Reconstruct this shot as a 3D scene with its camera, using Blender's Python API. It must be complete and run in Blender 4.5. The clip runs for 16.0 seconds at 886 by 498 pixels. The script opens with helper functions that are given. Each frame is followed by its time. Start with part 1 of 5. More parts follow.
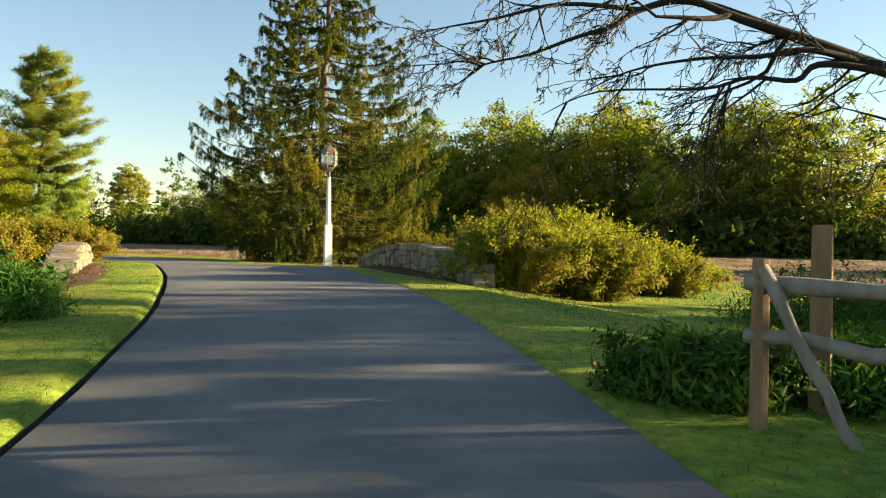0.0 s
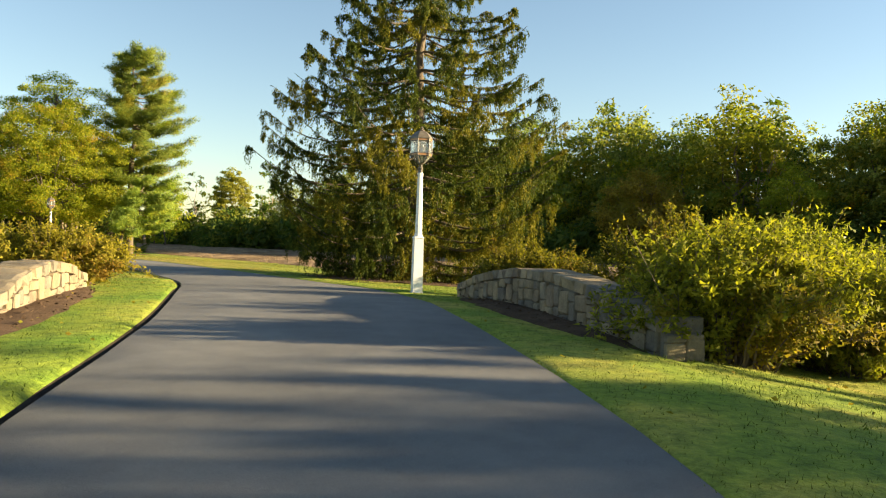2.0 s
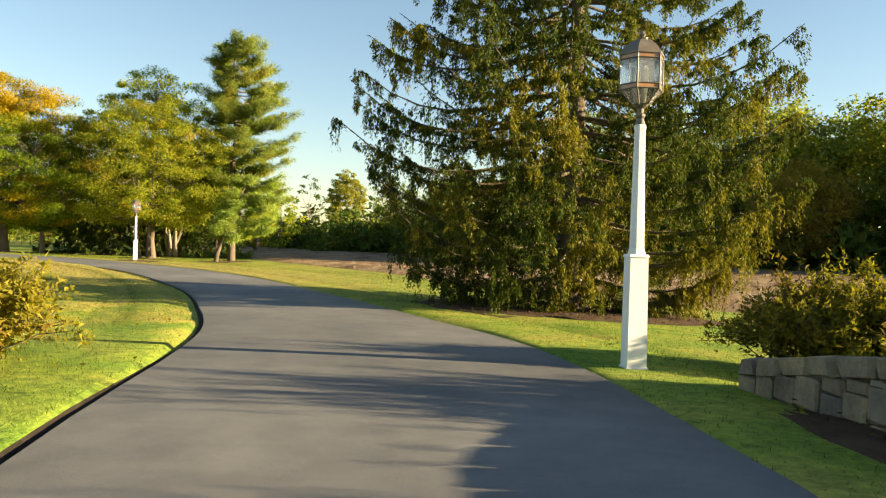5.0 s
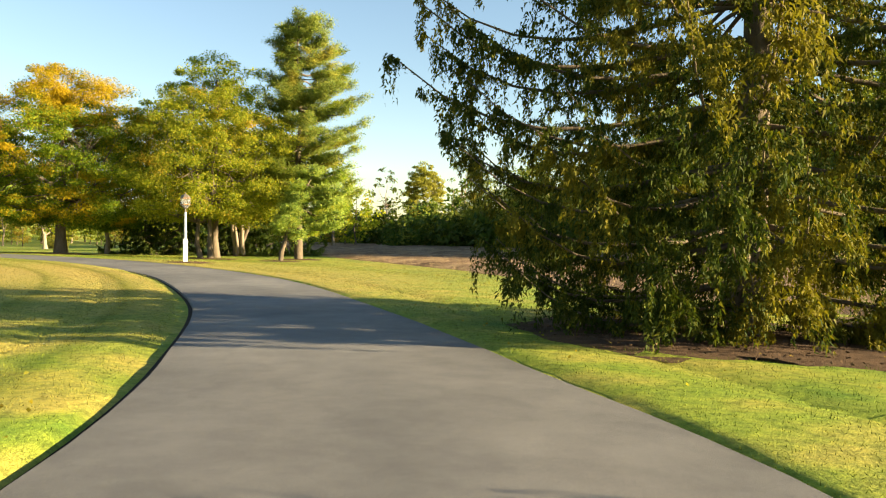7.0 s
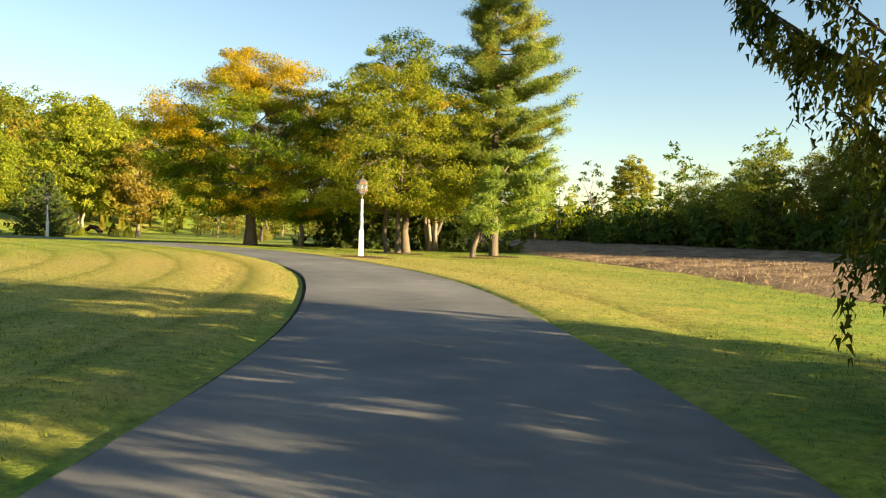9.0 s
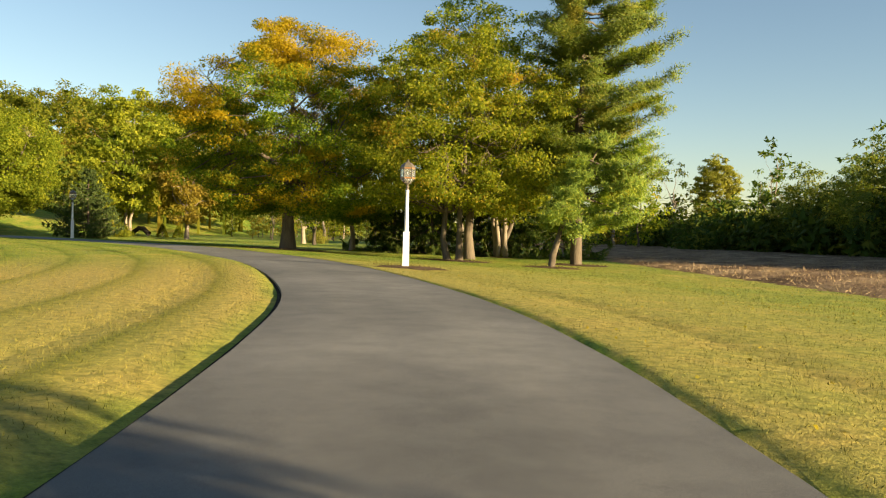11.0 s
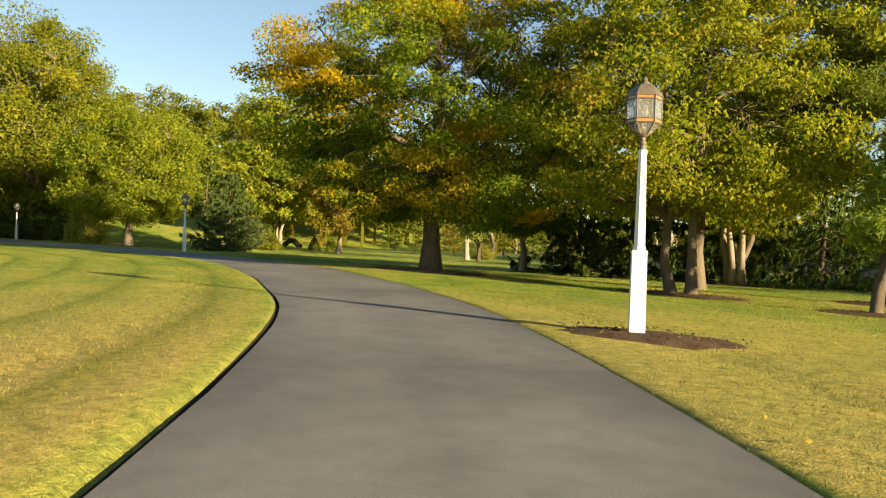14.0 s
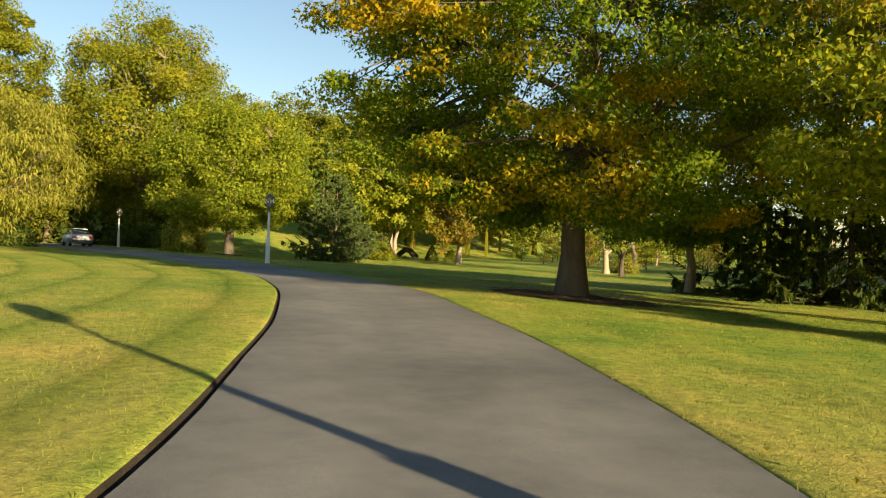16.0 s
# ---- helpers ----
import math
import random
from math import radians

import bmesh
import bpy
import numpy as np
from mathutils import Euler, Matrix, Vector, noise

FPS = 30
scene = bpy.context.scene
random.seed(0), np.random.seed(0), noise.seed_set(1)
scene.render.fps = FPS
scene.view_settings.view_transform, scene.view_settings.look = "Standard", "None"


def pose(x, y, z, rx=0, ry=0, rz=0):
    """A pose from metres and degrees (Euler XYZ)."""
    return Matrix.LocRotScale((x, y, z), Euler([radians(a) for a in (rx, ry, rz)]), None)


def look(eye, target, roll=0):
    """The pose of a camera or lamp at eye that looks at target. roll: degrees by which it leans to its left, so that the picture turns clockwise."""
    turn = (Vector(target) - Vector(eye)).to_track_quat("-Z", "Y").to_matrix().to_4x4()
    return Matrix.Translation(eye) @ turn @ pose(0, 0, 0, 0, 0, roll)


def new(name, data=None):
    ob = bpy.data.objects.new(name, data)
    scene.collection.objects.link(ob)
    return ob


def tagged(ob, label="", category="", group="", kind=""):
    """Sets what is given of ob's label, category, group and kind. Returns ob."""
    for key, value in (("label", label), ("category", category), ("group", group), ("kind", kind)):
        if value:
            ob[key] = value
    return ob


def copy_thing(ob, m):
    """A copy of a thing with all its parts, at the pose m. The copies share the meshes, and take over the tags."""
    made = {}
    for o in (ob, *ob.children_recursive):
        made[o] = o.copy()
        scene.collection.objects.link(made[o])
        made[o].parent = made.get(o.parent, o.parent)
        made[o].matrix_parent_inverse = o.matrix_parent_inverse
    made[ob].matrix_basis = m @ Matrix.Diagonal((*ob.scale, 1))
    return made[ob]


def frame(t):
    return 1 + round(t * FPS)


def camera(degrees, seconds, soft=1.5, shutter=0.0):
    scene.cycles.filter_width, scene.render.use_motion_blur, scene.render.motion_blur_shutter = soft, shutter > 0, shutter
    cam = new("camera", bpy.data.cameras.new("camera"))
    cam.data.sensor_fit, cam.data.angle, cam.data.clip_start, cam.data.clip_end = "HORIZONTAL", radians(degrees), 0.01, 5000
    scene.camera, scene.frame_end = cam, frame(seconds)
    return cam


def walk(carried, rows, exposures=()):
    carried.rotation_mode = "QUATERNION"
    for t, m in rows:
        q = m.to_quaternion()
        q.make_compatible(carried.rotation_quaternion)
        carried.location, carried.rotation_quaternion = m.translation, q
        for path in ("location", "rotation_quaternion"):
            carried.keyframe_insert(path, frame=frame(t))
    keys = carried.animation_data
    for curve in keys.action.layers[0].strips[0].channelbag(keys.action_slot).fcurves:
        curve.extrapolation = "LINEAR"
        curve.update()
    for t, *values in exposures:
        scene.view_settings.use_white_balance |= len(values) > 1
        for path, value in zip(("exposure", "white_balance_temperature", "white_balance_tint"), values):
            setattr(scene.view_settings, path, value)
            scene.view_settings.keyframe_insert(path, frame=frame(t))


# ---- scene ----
cam = camera(57.1, 16.0, 1.15)
PATH = [
    (0, (1.143, -0.551, 0.985), (1.033, 1.446, 0.968), 0.9),
    (0.5, (0.960, 0.805, 0.892), (0.839, 2.801, 0.884), 0.9),
    (1, (0.732, 2.332, 0.995), (0.517, 4.321, 0.987), 1.2),
    (1.5, (0.531, 3.869, 1.116), (0.273, 5.852, 1.111), 1.5),
    (2, (0.137, 5.392, 1.224), (-0.211, 7.362, 1.218), 1.9),
    (2.5, (-0.183, 6.947, 1.260), (-0.610, 8.901, 1.249), 2.3),
    (3, (-0.702, 8.390, 1.365), (-1.201, 10.326, 1.349), 2.4),
    (3.5, (-1.137, 9.701, 1.376), (-1.709, 11.618, 1.359), 2.4),
    (4, (-1.620, 10.845, 1.398), (-2.201, 12.758, 1.382), 2.2),
    (6.5, (-4.224, 17.409, 1.504), (-4.973, 19.263, 1.485), 0.4),
    (7, (-4.915, 18.926, 1.501), (-5.716, 20.758, 1.468), 0.4),
    (7.5, (-5.544, 20.355, 1.433), (-6.396, 22.164, 1.393), 0.6),
    (8, (-6.348, 21.755, 1.367), (-7.267, 23.531, 1.324), 0.9),
    (8.5, (-7.178, 23.299, 1.331), (-8.285, 24.964, 1.285), 0.8),
    (9, (-8.290, 24.913, 1.313), (-9.515, 26.493, 1.267), 1.2),
    (11.5, (-15.438, 33.531, 1.238), (-16.878, 34.918, 1.202), 1.4),
    (12, (-17.145, 35.208, 1.235), (-18.683, 36.486, 1.200), 1.4),
    (12.5, (-18.963, 36.877, 1.213), (-20.510, 38.145, 1.182), 1.6),
    (13, (-20.791, 38.517, 1.247), (-22.373, 39.741, 1.216), 1.5),
    (13.5, (-22.666, 39.989, 1.203), (-24.288, 41.158, 1.179), 1.9),
    (14, (-24.583, 41.451, 1.266), (-26.219, 42.602, 1.247), 1.9),
    (14.5, (-26.626, 42.946, 1.274), (-28.322, 44.006, 1.261), 2.2),
    (15, (-28.684, 44.479, 1.282), (-30.396, 45.513, 1.273), 2.0),
    (15.5, (-30.793, 45.568, 1.167), (-32.544, 46.534, 1.166), 2.0),
    (16, (-32.841, 46.593, 1.334), (-34.635, 47.476, 1.326), 2.2),
]
walk(cam, [(t, look(eye, target, roll)) for t, eye, target, roll in PATH],
     exposures=[(0, 2.25), (4.5, 2.2), (7.5, 2.4), (9, 2.25), (11.5, 1.76), (12.5, 1.86), (16, 1.78)])

# ---- world, sun, exposure ----
SUN_AZ, SUN_EL = radians(78.0), radians(11.3)
world = bpy.data.worlds.new("sky")
scene.world = world
world.use_nodes = True
wn = world.node_tree.nodes
sky = wn.new("ShaderNodeTexSky")
sky.sky_type, sky.sun_disc = "NISHITA", False
sky.sun_elevation, sky.sun_rotation = SUN_EL, SUN_AZ
sky.air_density, sky.dust_density, sky.ozone_density = 1.0, 0.25, 1.2
world.node_tree.links.new(sky.outputs[0], wn["Background"].inputs[0])
wn["Background"].inputs[1].default_value = 0.052

sun = new("sun", bpy.data.lights.new("sun", "SUN"))
sun.data.energy, sun.data.angle, sun.data.color = 5.0, radians(0.6), (1.0, 0.80, 0.48)
sun.matrix_world = look((100 * math.sin(SUN_AZ) * math.cos(SUN_EL), 100 * math.cos(SUN_AZ) * math.cos(SUN_EL), 100 * math.sin(SUN_EL)), (0, 0, 0))


# ---- materials ----
def mat(name, rough=0.8, spec=0.3):
    m = bpy.data.materials.new(name)
    m.use_nodes = True
    p = m.node_tree.nodes["Principled BSDF"]
    p.inputs["Roughness"].default_value = rough
    p.inputs["Specular IOR Level"].default_value = spec
    return m, m.node_tree.nodes, m.node_tree.links, p


def ramp(n, stops):
    r = n.new("ShaderNodeValToRGB")
    els = r.color_ramp.elements
    while len(els) < len(stops):
        els.new(0.5)
    for e, (pos, col) in zip(els, stops):
        e.position, e.color = pos, (*col, 1)
    return r


def noise_tex(n, l, coord, scale, detail=4.0, rough=0.55):
    t = n.new("ShaderNodeTexNoise")
    t.inputs["Scale"].default_value, t.inputs["Detail"].default_value, t.inputs["Roughness"].default_value = scale, detail, rough
    l.new(coord, t.inputs["Vector"])
    return t


def mixed(n, l, fac, a, b, mode="MIX"):
    x = n.new("ShaderNodeMix")
    x.data_type, x.blend_type = "RGBA", mode
    for sock, v in ((x.inputs[0], fac), (x.inputs[6], a), (x.inputs[7], b)):
        if isinstance(v, (int, float)):
            sock.default_value = v
        elif isinstance(v, tuple):
            sock.default_value = (*v, 1)
        else:
            l.new(v, sock)
    return x.outputs[2]


def bump(n, l, height, p, strength=0.4, distance=0.02):
    b = n.new("ShaderNodeBump")
    b.inputs["Strength"].default_value, b.inputs["Distance"].default_value = strength, distance
    l.new(height, b.inputs["Height"])
    l.new(b.outputs[0], p.inputs["Normal"])


def surface(name, stops, scale, fine, rough=0.85, spec=0.25, bump_s=0.4, bump_d=0.01, world_space=True, stretch=None):
    """A mottled surface: a large and a fine noise drive one ramp, and the fine one drives relief."""
    m, n, l, p = mat(name, rough, spec)
    if world_space:
        co = n.new("ShaderNodeNewGeometry").outputs["Position"]
    else:
        co = n.new("ShaderNodeTexCoord").outputs["Object"]
    if stretch:
        mp = n.new("ShaderNodeMapping")
        mp.inputs["Scale"].default_value = stretch
        l.new(co, mp.inputs[0])
        co = mp.outputs[0]
    a, b = noise_tex(n, l, co, scale), noise_tex(n, l, co, fine, 6, 0.7)
    s = n.new("ShaderNodeMath")
    s.operation = "MULTIPLY_ADD"
    l.new(a.outputs[0], s.inputs[0])
    s.inputs[1].default_value = 0.6
    h = n.new("ShaderNodeMath")
    h.operation = "MULTIPLY"
    l.new(b.outputs[0], h.inputs[0])
    h.inputs[1].default_value = 0.4
    l.new(h.outputs[0], s.inputs[2])
    r = ramp(n, stops)
    l.new(s.outputs[0], r.inputs[0])
    l.new(r.outputs[0], p.inputs["Base Color"])
    bump(n, l, b.outputs[0], p, bump_s, bump_d)
    return m


def foliage(name, stops, patch=None, patch_scale=0.25, patch_at=0.55, glow=0.45, rough=0.6, high=None, gain=1.65):
    """Leaves: colour from leaf to leaf, larger patches of a second colour (more of it above the height `high`), and light through the leaf."""
    m, n, l, p = mat(name, rough, 0.06)
    isl = n.new("ShaderNodeNewGeometry").outputs["Random Per Island"]
    r = ramp(n, stops)
    l.new(isl, r.inputs[0])
    col = r.outputs[0]
    co = n.new("ShaderNodeTexCoord").outputs["Object"]
    if patch:
        nz = noise_tex(n, l, co, patch_scale, 3)
        v = nz.outputs[0]
        if high:
            sep = n.new("ShaderNodeSeparateXYZ")
            l.new(co, sep.inputs[0])
            mr = n.new("ShaderNodeMapRange")
            mr.inputs[1].default_value, mr.inputs[2].default_value, mr.inputs[3].default_value, mr.inputs[4].default_value = high[0], high[1], -0.1, 0.08
            l.new(sep.outputs[2], mr.inputs[0])
            ad = n.new("ShaderNodeMath")
            l.new(v, ad.inputs[0])
            l.new(mr.outputs[0], ad.inputs[1])
            v = ad.outputs[0]
        jit = n.new("ShaderNodeMath")
        jit.operation = "MULTIPLY_ADD"
        l.new(isl, jit.inputs[0])
        jit.inputs[1].default_value = 0.12
        l.new(v, jit.inputs[2])
        mr2 = n.new("ShaderNodeMapRange")
        mr2.inputs[1].default_value, mr2.inputs[2].default_value = patch_at, patch_at + 0.1
        l.new(jit.outputs[0], mr2.inputs[0])
        col = mixed(n, l, mr2.outputs[0], col, patch)
    oi = n.new("ShaderNodeObjectInfo").outputs["Random"]
    hsv = n.new("ShaderNodeHueSaturation")
    for sock, lo, hi in (("Value", 0.78, 1.25), ("Hue", 0.485, 0.515)):
        mr = n.new("ShaderNodeMapRange")
        mr.inputs[3].default_value, mr.inputs[4].default_value = lo, hi
        l.new(oi, mr.inputs[0])
        l.new(mr.outputs[0], hsv.inputs[sock])
    l.new(col, hsv.inputs["Color"])
    col = mixed(n, l, 1.0, hsv.outputs[0], (gain * 0.9, gain, gain * 0.5), "MULTIPLY")
    l.new(col, p.inputs["Base Color"])
    tr = n.new("ShaderNodeBsdfTranslucent")
    bright = mixed(n, l, 1.0, col, (1.5, 1.55, 0.6), "MULTIPLY")
    l.new(bright, tr.inputs[0])
    mx = n.new("ShaderNodeMixShader")
    mx.inputs[0].default_value = glow
    l.new(p.outputs[0], mx.inputs[1])
    l.new(tr.outputs[0], mx.inputs[2])
    l.new(mx.outputs[0], n["Material Output"].inputs[0])
    return m


def lawn_material(name, blades=False):
    m, n, l, p = mat(name, 0.85, 0.15)
    geo = n.new("ShaderNodeNewGeometry")
    co = geo.outputs["Position"]
    big, mid, fine = noise_tex(n, l, co, 0.1, 4), noise_tex(n, l, co, 0.8, 5), noise_tex(n, l, co, 30, 4, 0.7)
    r = ramp(n, [(0.36, (0.095, 0.18, 0.018)), (0.5, (0.19, 0.24, 0.028)), (0.64, (0.32, 0.28, 0.058))])
    s = n.new("ShaderNodeMath")
    s.operation = "MULTIPLY_ADD"
    l.new(mid.outputs[0], s.inputs[0])
    s.inputs[1].default_value = 0.5
    hb = n.new("ShaderNodeMath")
    hb.operation = "MULTIPLY"
    hb.inputs[1].default_value = 0.5
    l.new(big.outputs[0], hb.inputs[0])
    l.new(hb.outputs[0], s.inputs[2])
    l.new(s.outputs[0], r.inputs[0])
    mow = n.new("ShaderNodeAttribute")
    mow.attribute_name = "mow"
    col = mixed(n, l, mow.outputs["Fac"], r.outputs[0], (0.372, 0.276, 0.085))
    off = n.new("ShaderNodeAttribute")
    off.attribute_name = "band"
    wob = n.new("ShaderNodeMath")
    wob.operation = "MULTIPLY_ADD"
    l.new(big.outputs[0], wob.inputs[0])
    wob.inputs[1].default_value = 0.35
    l.new(off.outputs["Fac"], wob.inputs[2])
    fra = n.new("ShaderNodeMath")
    fra.operation = "FRACT"
    l.new(wob.outputs[0], fra.inputs[0])
    line = ramp(n, [(0.0, (0.72, 0.79, 0.52)), (0.05, (0.6, 0.68, 0.42)), (0.16, (0.98, 0.98, 0.92)), (0.6, (1.03, 1.0, 0.98)), (0.82, (0.95, 0.97, 0.88)), (1.0, (0.74, 0.81, 0.54))])
    l.new(fra.outputs[0], line.inputs[0])
    used_ = n.new("ShaderNodeMath")
    used_.operation = "GREATER_THAN"
    l.new(off.outputs["Fac"], used_.inputs[0])
    used_.inputs[1].default_value = 0.05
    col = mixed(n, l, used_.outputs[0], col, mixed(n, l, 1.0, col, line.outputs[0], "MULTIPLY"))
    fr = ramp(n, [(0.2, (0.42, 0.45, 0.42)), (0.8, (0.8, 0.82, 0.8))] if blades else [(0.25, (0.85, 0.85, 0.85)), (0.75, (1.4, 1.4, 1.4))])
    l.new(geo.outputs["Random Per Island"] if blades else fine.outputs[0], fr.inputs[0])
    col = mixed(n, l, 1.0, col, fr.outputs[0], "MULTIPLY")
    tuft = noise_tex(n, l, co, 7, 4, 0.7)
    tr_ = ramp(n, [(0.32, (0.55, 0.6, 0.5)), (0.5, (0.98, 0.98, 0.96)), (0.68, (1.36, 1.26, 1.16))])
    l.new(tuft.outputs[0], tr_.inputs[0])
    col = mixed(n, l, 1.0, col, tr_.outputs[0], "MULTIPLY")
    l.new(col, p.inputs["Base Color"])
    if blades:
        tr, mx = n.new("ShaderNodeBsdfTranslucent"), n.new("ShaderNodeMixShader")
        l.new(col, tr.inputs[0])
        mx.inputs[0].default_value = 0.3
        l.new(p.outputs[0], mx.inputs[1])
        l.new(tr.outputs[0], mx.inputs[2])
        l.new(mx.outputs[0], n["Material Output"].inputs[0])
    else:
        bump(n, l, fine.outputs[0], p, 0.8, 0.05)
    return m


LAWN = lawn_material("lawn")
BLADES = lawn_material("grass_blades", True)
def asphalt_material():
    m, n, l, p = mat("asphalt", 0.82, 0.3)
    co = n.new("ShaderNodeNewGeometry").outputs["Position"]
    uv = n.new("ShaderNodeAttribute")
    uv.attribute_name = "across"
    big, mid, fine = noise_tex(n, l, co, 0.22, 5), noise_tex(n, l, co, 2.2, 6, 0.65), noise_tex(n, l, co, 190, 3, 0.7)
    base = ramp(n, [(0.35, (0.115, 0.112, 0.108)), (0.65, (0.185, 0.178, 0.168))])
    l.new(big.outputs[0], base.inputs[0])
    speck = ramp(n, [(0.3, (0.62, 0.62, 0.63)), (0.5, (1, 1, 1)), (0.72, (1.5, 1.48, 1.42))])
    l.new(fine.outputs[0], speck.inputs[0])
    blot = ramp(n, [(0.35, (0.84, 0.84, 0.85)), (0.6, (1.06, 1.06, 1.05))])
    l.new(mid.outputs[0], blot.inputs[0])
    wear = ramp(n, [(0.0, (0.86, 0.86, 0.86)), (0.12, (0.98, 0.98, 0.98)), (0.28, (1.08, 1.07, 1.05)), (0.5, (0.95, 0.95, 0.95)), (0.72, (1.08, 1.07, 1.05)), (0.88, (0.98, 0.98, 0.98)), (1.0, (0.86, 0.86, 0.86))])
    l.new(uv.outputs["Fac"], wear.inputs[0])
    col = mixed(n, l, 1.0, base.outputs[0], speck.outputs[0], "MULTIPLY")
    col = mixed(n, l, 1.0, col, blot.outputs[0], "MULTIPLY")
    l.new(mixed(n, l, 1.0, col, wear.outputs[0], "MULTIPLY"), p.inputs["Base Color"])
    bump(n, l, fine.outputs[0], p, 0.6, 0.006)
    return m


ASPHALT = asphalt_material()
SOIL = surface("field_soil", [(0.32, (0.06, 0.037, 0.021)), (0.48, (0.16, 0.103, 0.06)), (0.66, (0.36, 0.26, 0.155))], 0.5, 7, 0.95, 0.1, 1.0, 0.12, True, (1.0, 0.3, 1.0))
BARK = surface("bark", [(0.3, (0.055, 0.043, 0.03)), (0.7, (0.19, 0.15, 0.105))], 2.5, 18, 0.95, 0.1, 1.0, 0.03, False, (1, 1, 0.25))
PALE_BARK = surface("pale_bark", [(0.3, (0.16, 0.12, 0.085)), (0.7, (0.36, 0.29, 0.21))], 2.5, 18, 0.9, 0.1, 0.8, 0.02, False, (1, 1, 0.25))
WHITE = surface("white_post_paint", [(0.3, (0.62, 0.61, 0.58)), (0.7, (0.82, 0.81, 0.78))], 3, 30, 0.5, 0.4, 0.15, 0.003)
COPPER = surface("aged_copper", [(0.3, (0.07, 0.058, 0.043)), (0.55, (0.135, 0.11, 0.08)), (0.75, (0.16, 0.17, 0.135))], 8, 40, 0.45, 0.5, 0.2, 0.002)
# near-black colour that paints the shadow line along the left turf edge
EDGE_SHADE = surface("edge_shade", [(0.3, (0.018, 0.014, 0.01)), (0.7, (0.055, 0.042, 0.03))], 4, 40, 0.95, 0.1, 1.0, 0.02)
MULCH = surface("mulch", [(0.3, (0.045, 0.028, 0.018)), (0.7, (0.14, 0.09, 0.055))], 4, 40, 0.95, 0.1, 1.0, 0.03)

# the golden patch colour paints sunlit highlights on the spruce
G_SPRUCE = foliage("spruce_needles", [(0, (0.03, 0.042, 0.016)), (0.55, (0.048, 0.056, 0.018)), (1, (0.085, 0.076, 0.021))], (0.15, 0.11, 0.025), 0.45, 0.56, 0.25, gain=1.02)
G_PINE = foliage("pine_needles", [(0, (0.06, 0.085, 0.035)), (0.6, (0.105, 0.125, 0.045)), (1, (0.17, 0.165, 0.055))], (0.19, 0.165, 0.05), 0.4, 0.62, 0.4, gain=2.1)
G_MAPLE = foliage("maple_leaves", [(0, (0.045, 0.064, 0.012)), (0.5, (0.082, 0.1, 0.016)), (1, (0.155, 0.145, 0.02))], (0.23, 0.13, 0.014), 0.2, 0.525, 0.55, high=(1, 12), gain=1.5)
G_OAK = foliage("oak_leaves", [(0, (0.06, 0.08, 0.016)), (0.5, (0.122, 0.125, 0.022)), (1, (0.21, 0.18, 0.03))], (0.22, 0.145, 0.03), 0.3, 0.64, 0.55, gain=1.95)
G_GREEN = foliage("green_leaves", [(0, (0.066, 0.078, 0.014)), (0.5, (0.117, 0.118, 0.02)), (1, (0.19, 0.16, 0.028))], (0.2, 0.165, 0.03), 0.3, 0.62, 0.5, gain=1.35)
G_YELLOW = foliage("yellowing_leaves", [(0, (0.09, 0.10, 0.02)), (0.5, (0.165, 0.15, 0.03)), (1, (0.26, 0.21, 0.035))], (0.11, 0.125, 0.025), 0.3, 0.58, 0.5, gain=1.35)
# far poplar: sun and haze are put into the leaf colour
G_SUNLIT_POPLAR = foliage("sunlit_poplar_leaves", [(0, (0.13, 0.13, 0.045)), (0.5, (0.19, 0.18, 0.06)), (1, (0.27, 0.24, 0.08))], None, glow=0.5, gain=1.6)
G_RUST = foliage("rust_leaves", [(0, (0.12, 0.09, 0.03)), (0.5, (0.18, 0.125, 0.04)), (1, (0.25, 0.175, 0.05))], (0.14, 0.12, 0.035), 0.3, 0.6, 0.5)
G_DARK = foliage("dark_leaves", [(0, (0.025, 0.04, 0.014)), (0.5, (0.045, 0.06, 0.02)), (1, (0.09, 0.09, 0.03))], (0.13, 0.11, 0.03), 0.3, 0.62, 0.35, gain=1.5)
G_WOODS = foliage("woodland_leaves", [(0, (0.05, 0.06, 0.028)), (0.5, (0.088, 0.094, 0.042)), (1, (0.145, 0.135, 0.056))], (0.17, 0.135, 0.05), 0.3, 0.6, 0.5, gain=2.1)
G_BRONZE = foliage("bronze_leaves", [(0, (0.04, 0.06, 0.014)), (0.5, (0.07, 0.09, 0.02)), (1, (0.13, 0.125, 0.03))], (0.25, 0.14, 0.03), 0.3, 0.6, 0.55, high=(4, 13), gain=2.0)
G_DARKSPRUCE = foliage("dark_spruce_needles", [(0, (0.03, 0.05, 0.02)), (0.6, (0.06, 0.08, 0.03)), (1, (0.11, 0.11, 0.035))], None, glow=0.2, gain=1.35)
G_SYCAMORE = foliage("sycamore_leaves", [(0, (0.07, 0.082, 0.015)), (0.5, (0.125, 0.126, 0.021)), (1, (0.2, 0.17, 0.029))], (0.21, 0.17, 0.026), 0.15, 0.6, 0.45, gain=1.3)
G_WILLOW = foliage("willow_leaves", [(0, (0.11, 0.11, 0.035)), (0.5, (0.16, 0.145, 0.045)), (1, (0.22, 0.18, 0.06))], None, glow=0.45)
G_BUSH = foliage("bush_leaves", [(0, (0.07, 0.07, 0.018)), (0.5, (0.14, 0.125, 0.028)), (1, (0.23, 0.185, 0.038))], (0.17, 0.11, 0.035), 1.1, 0.61, 0.42, gain=1.3)
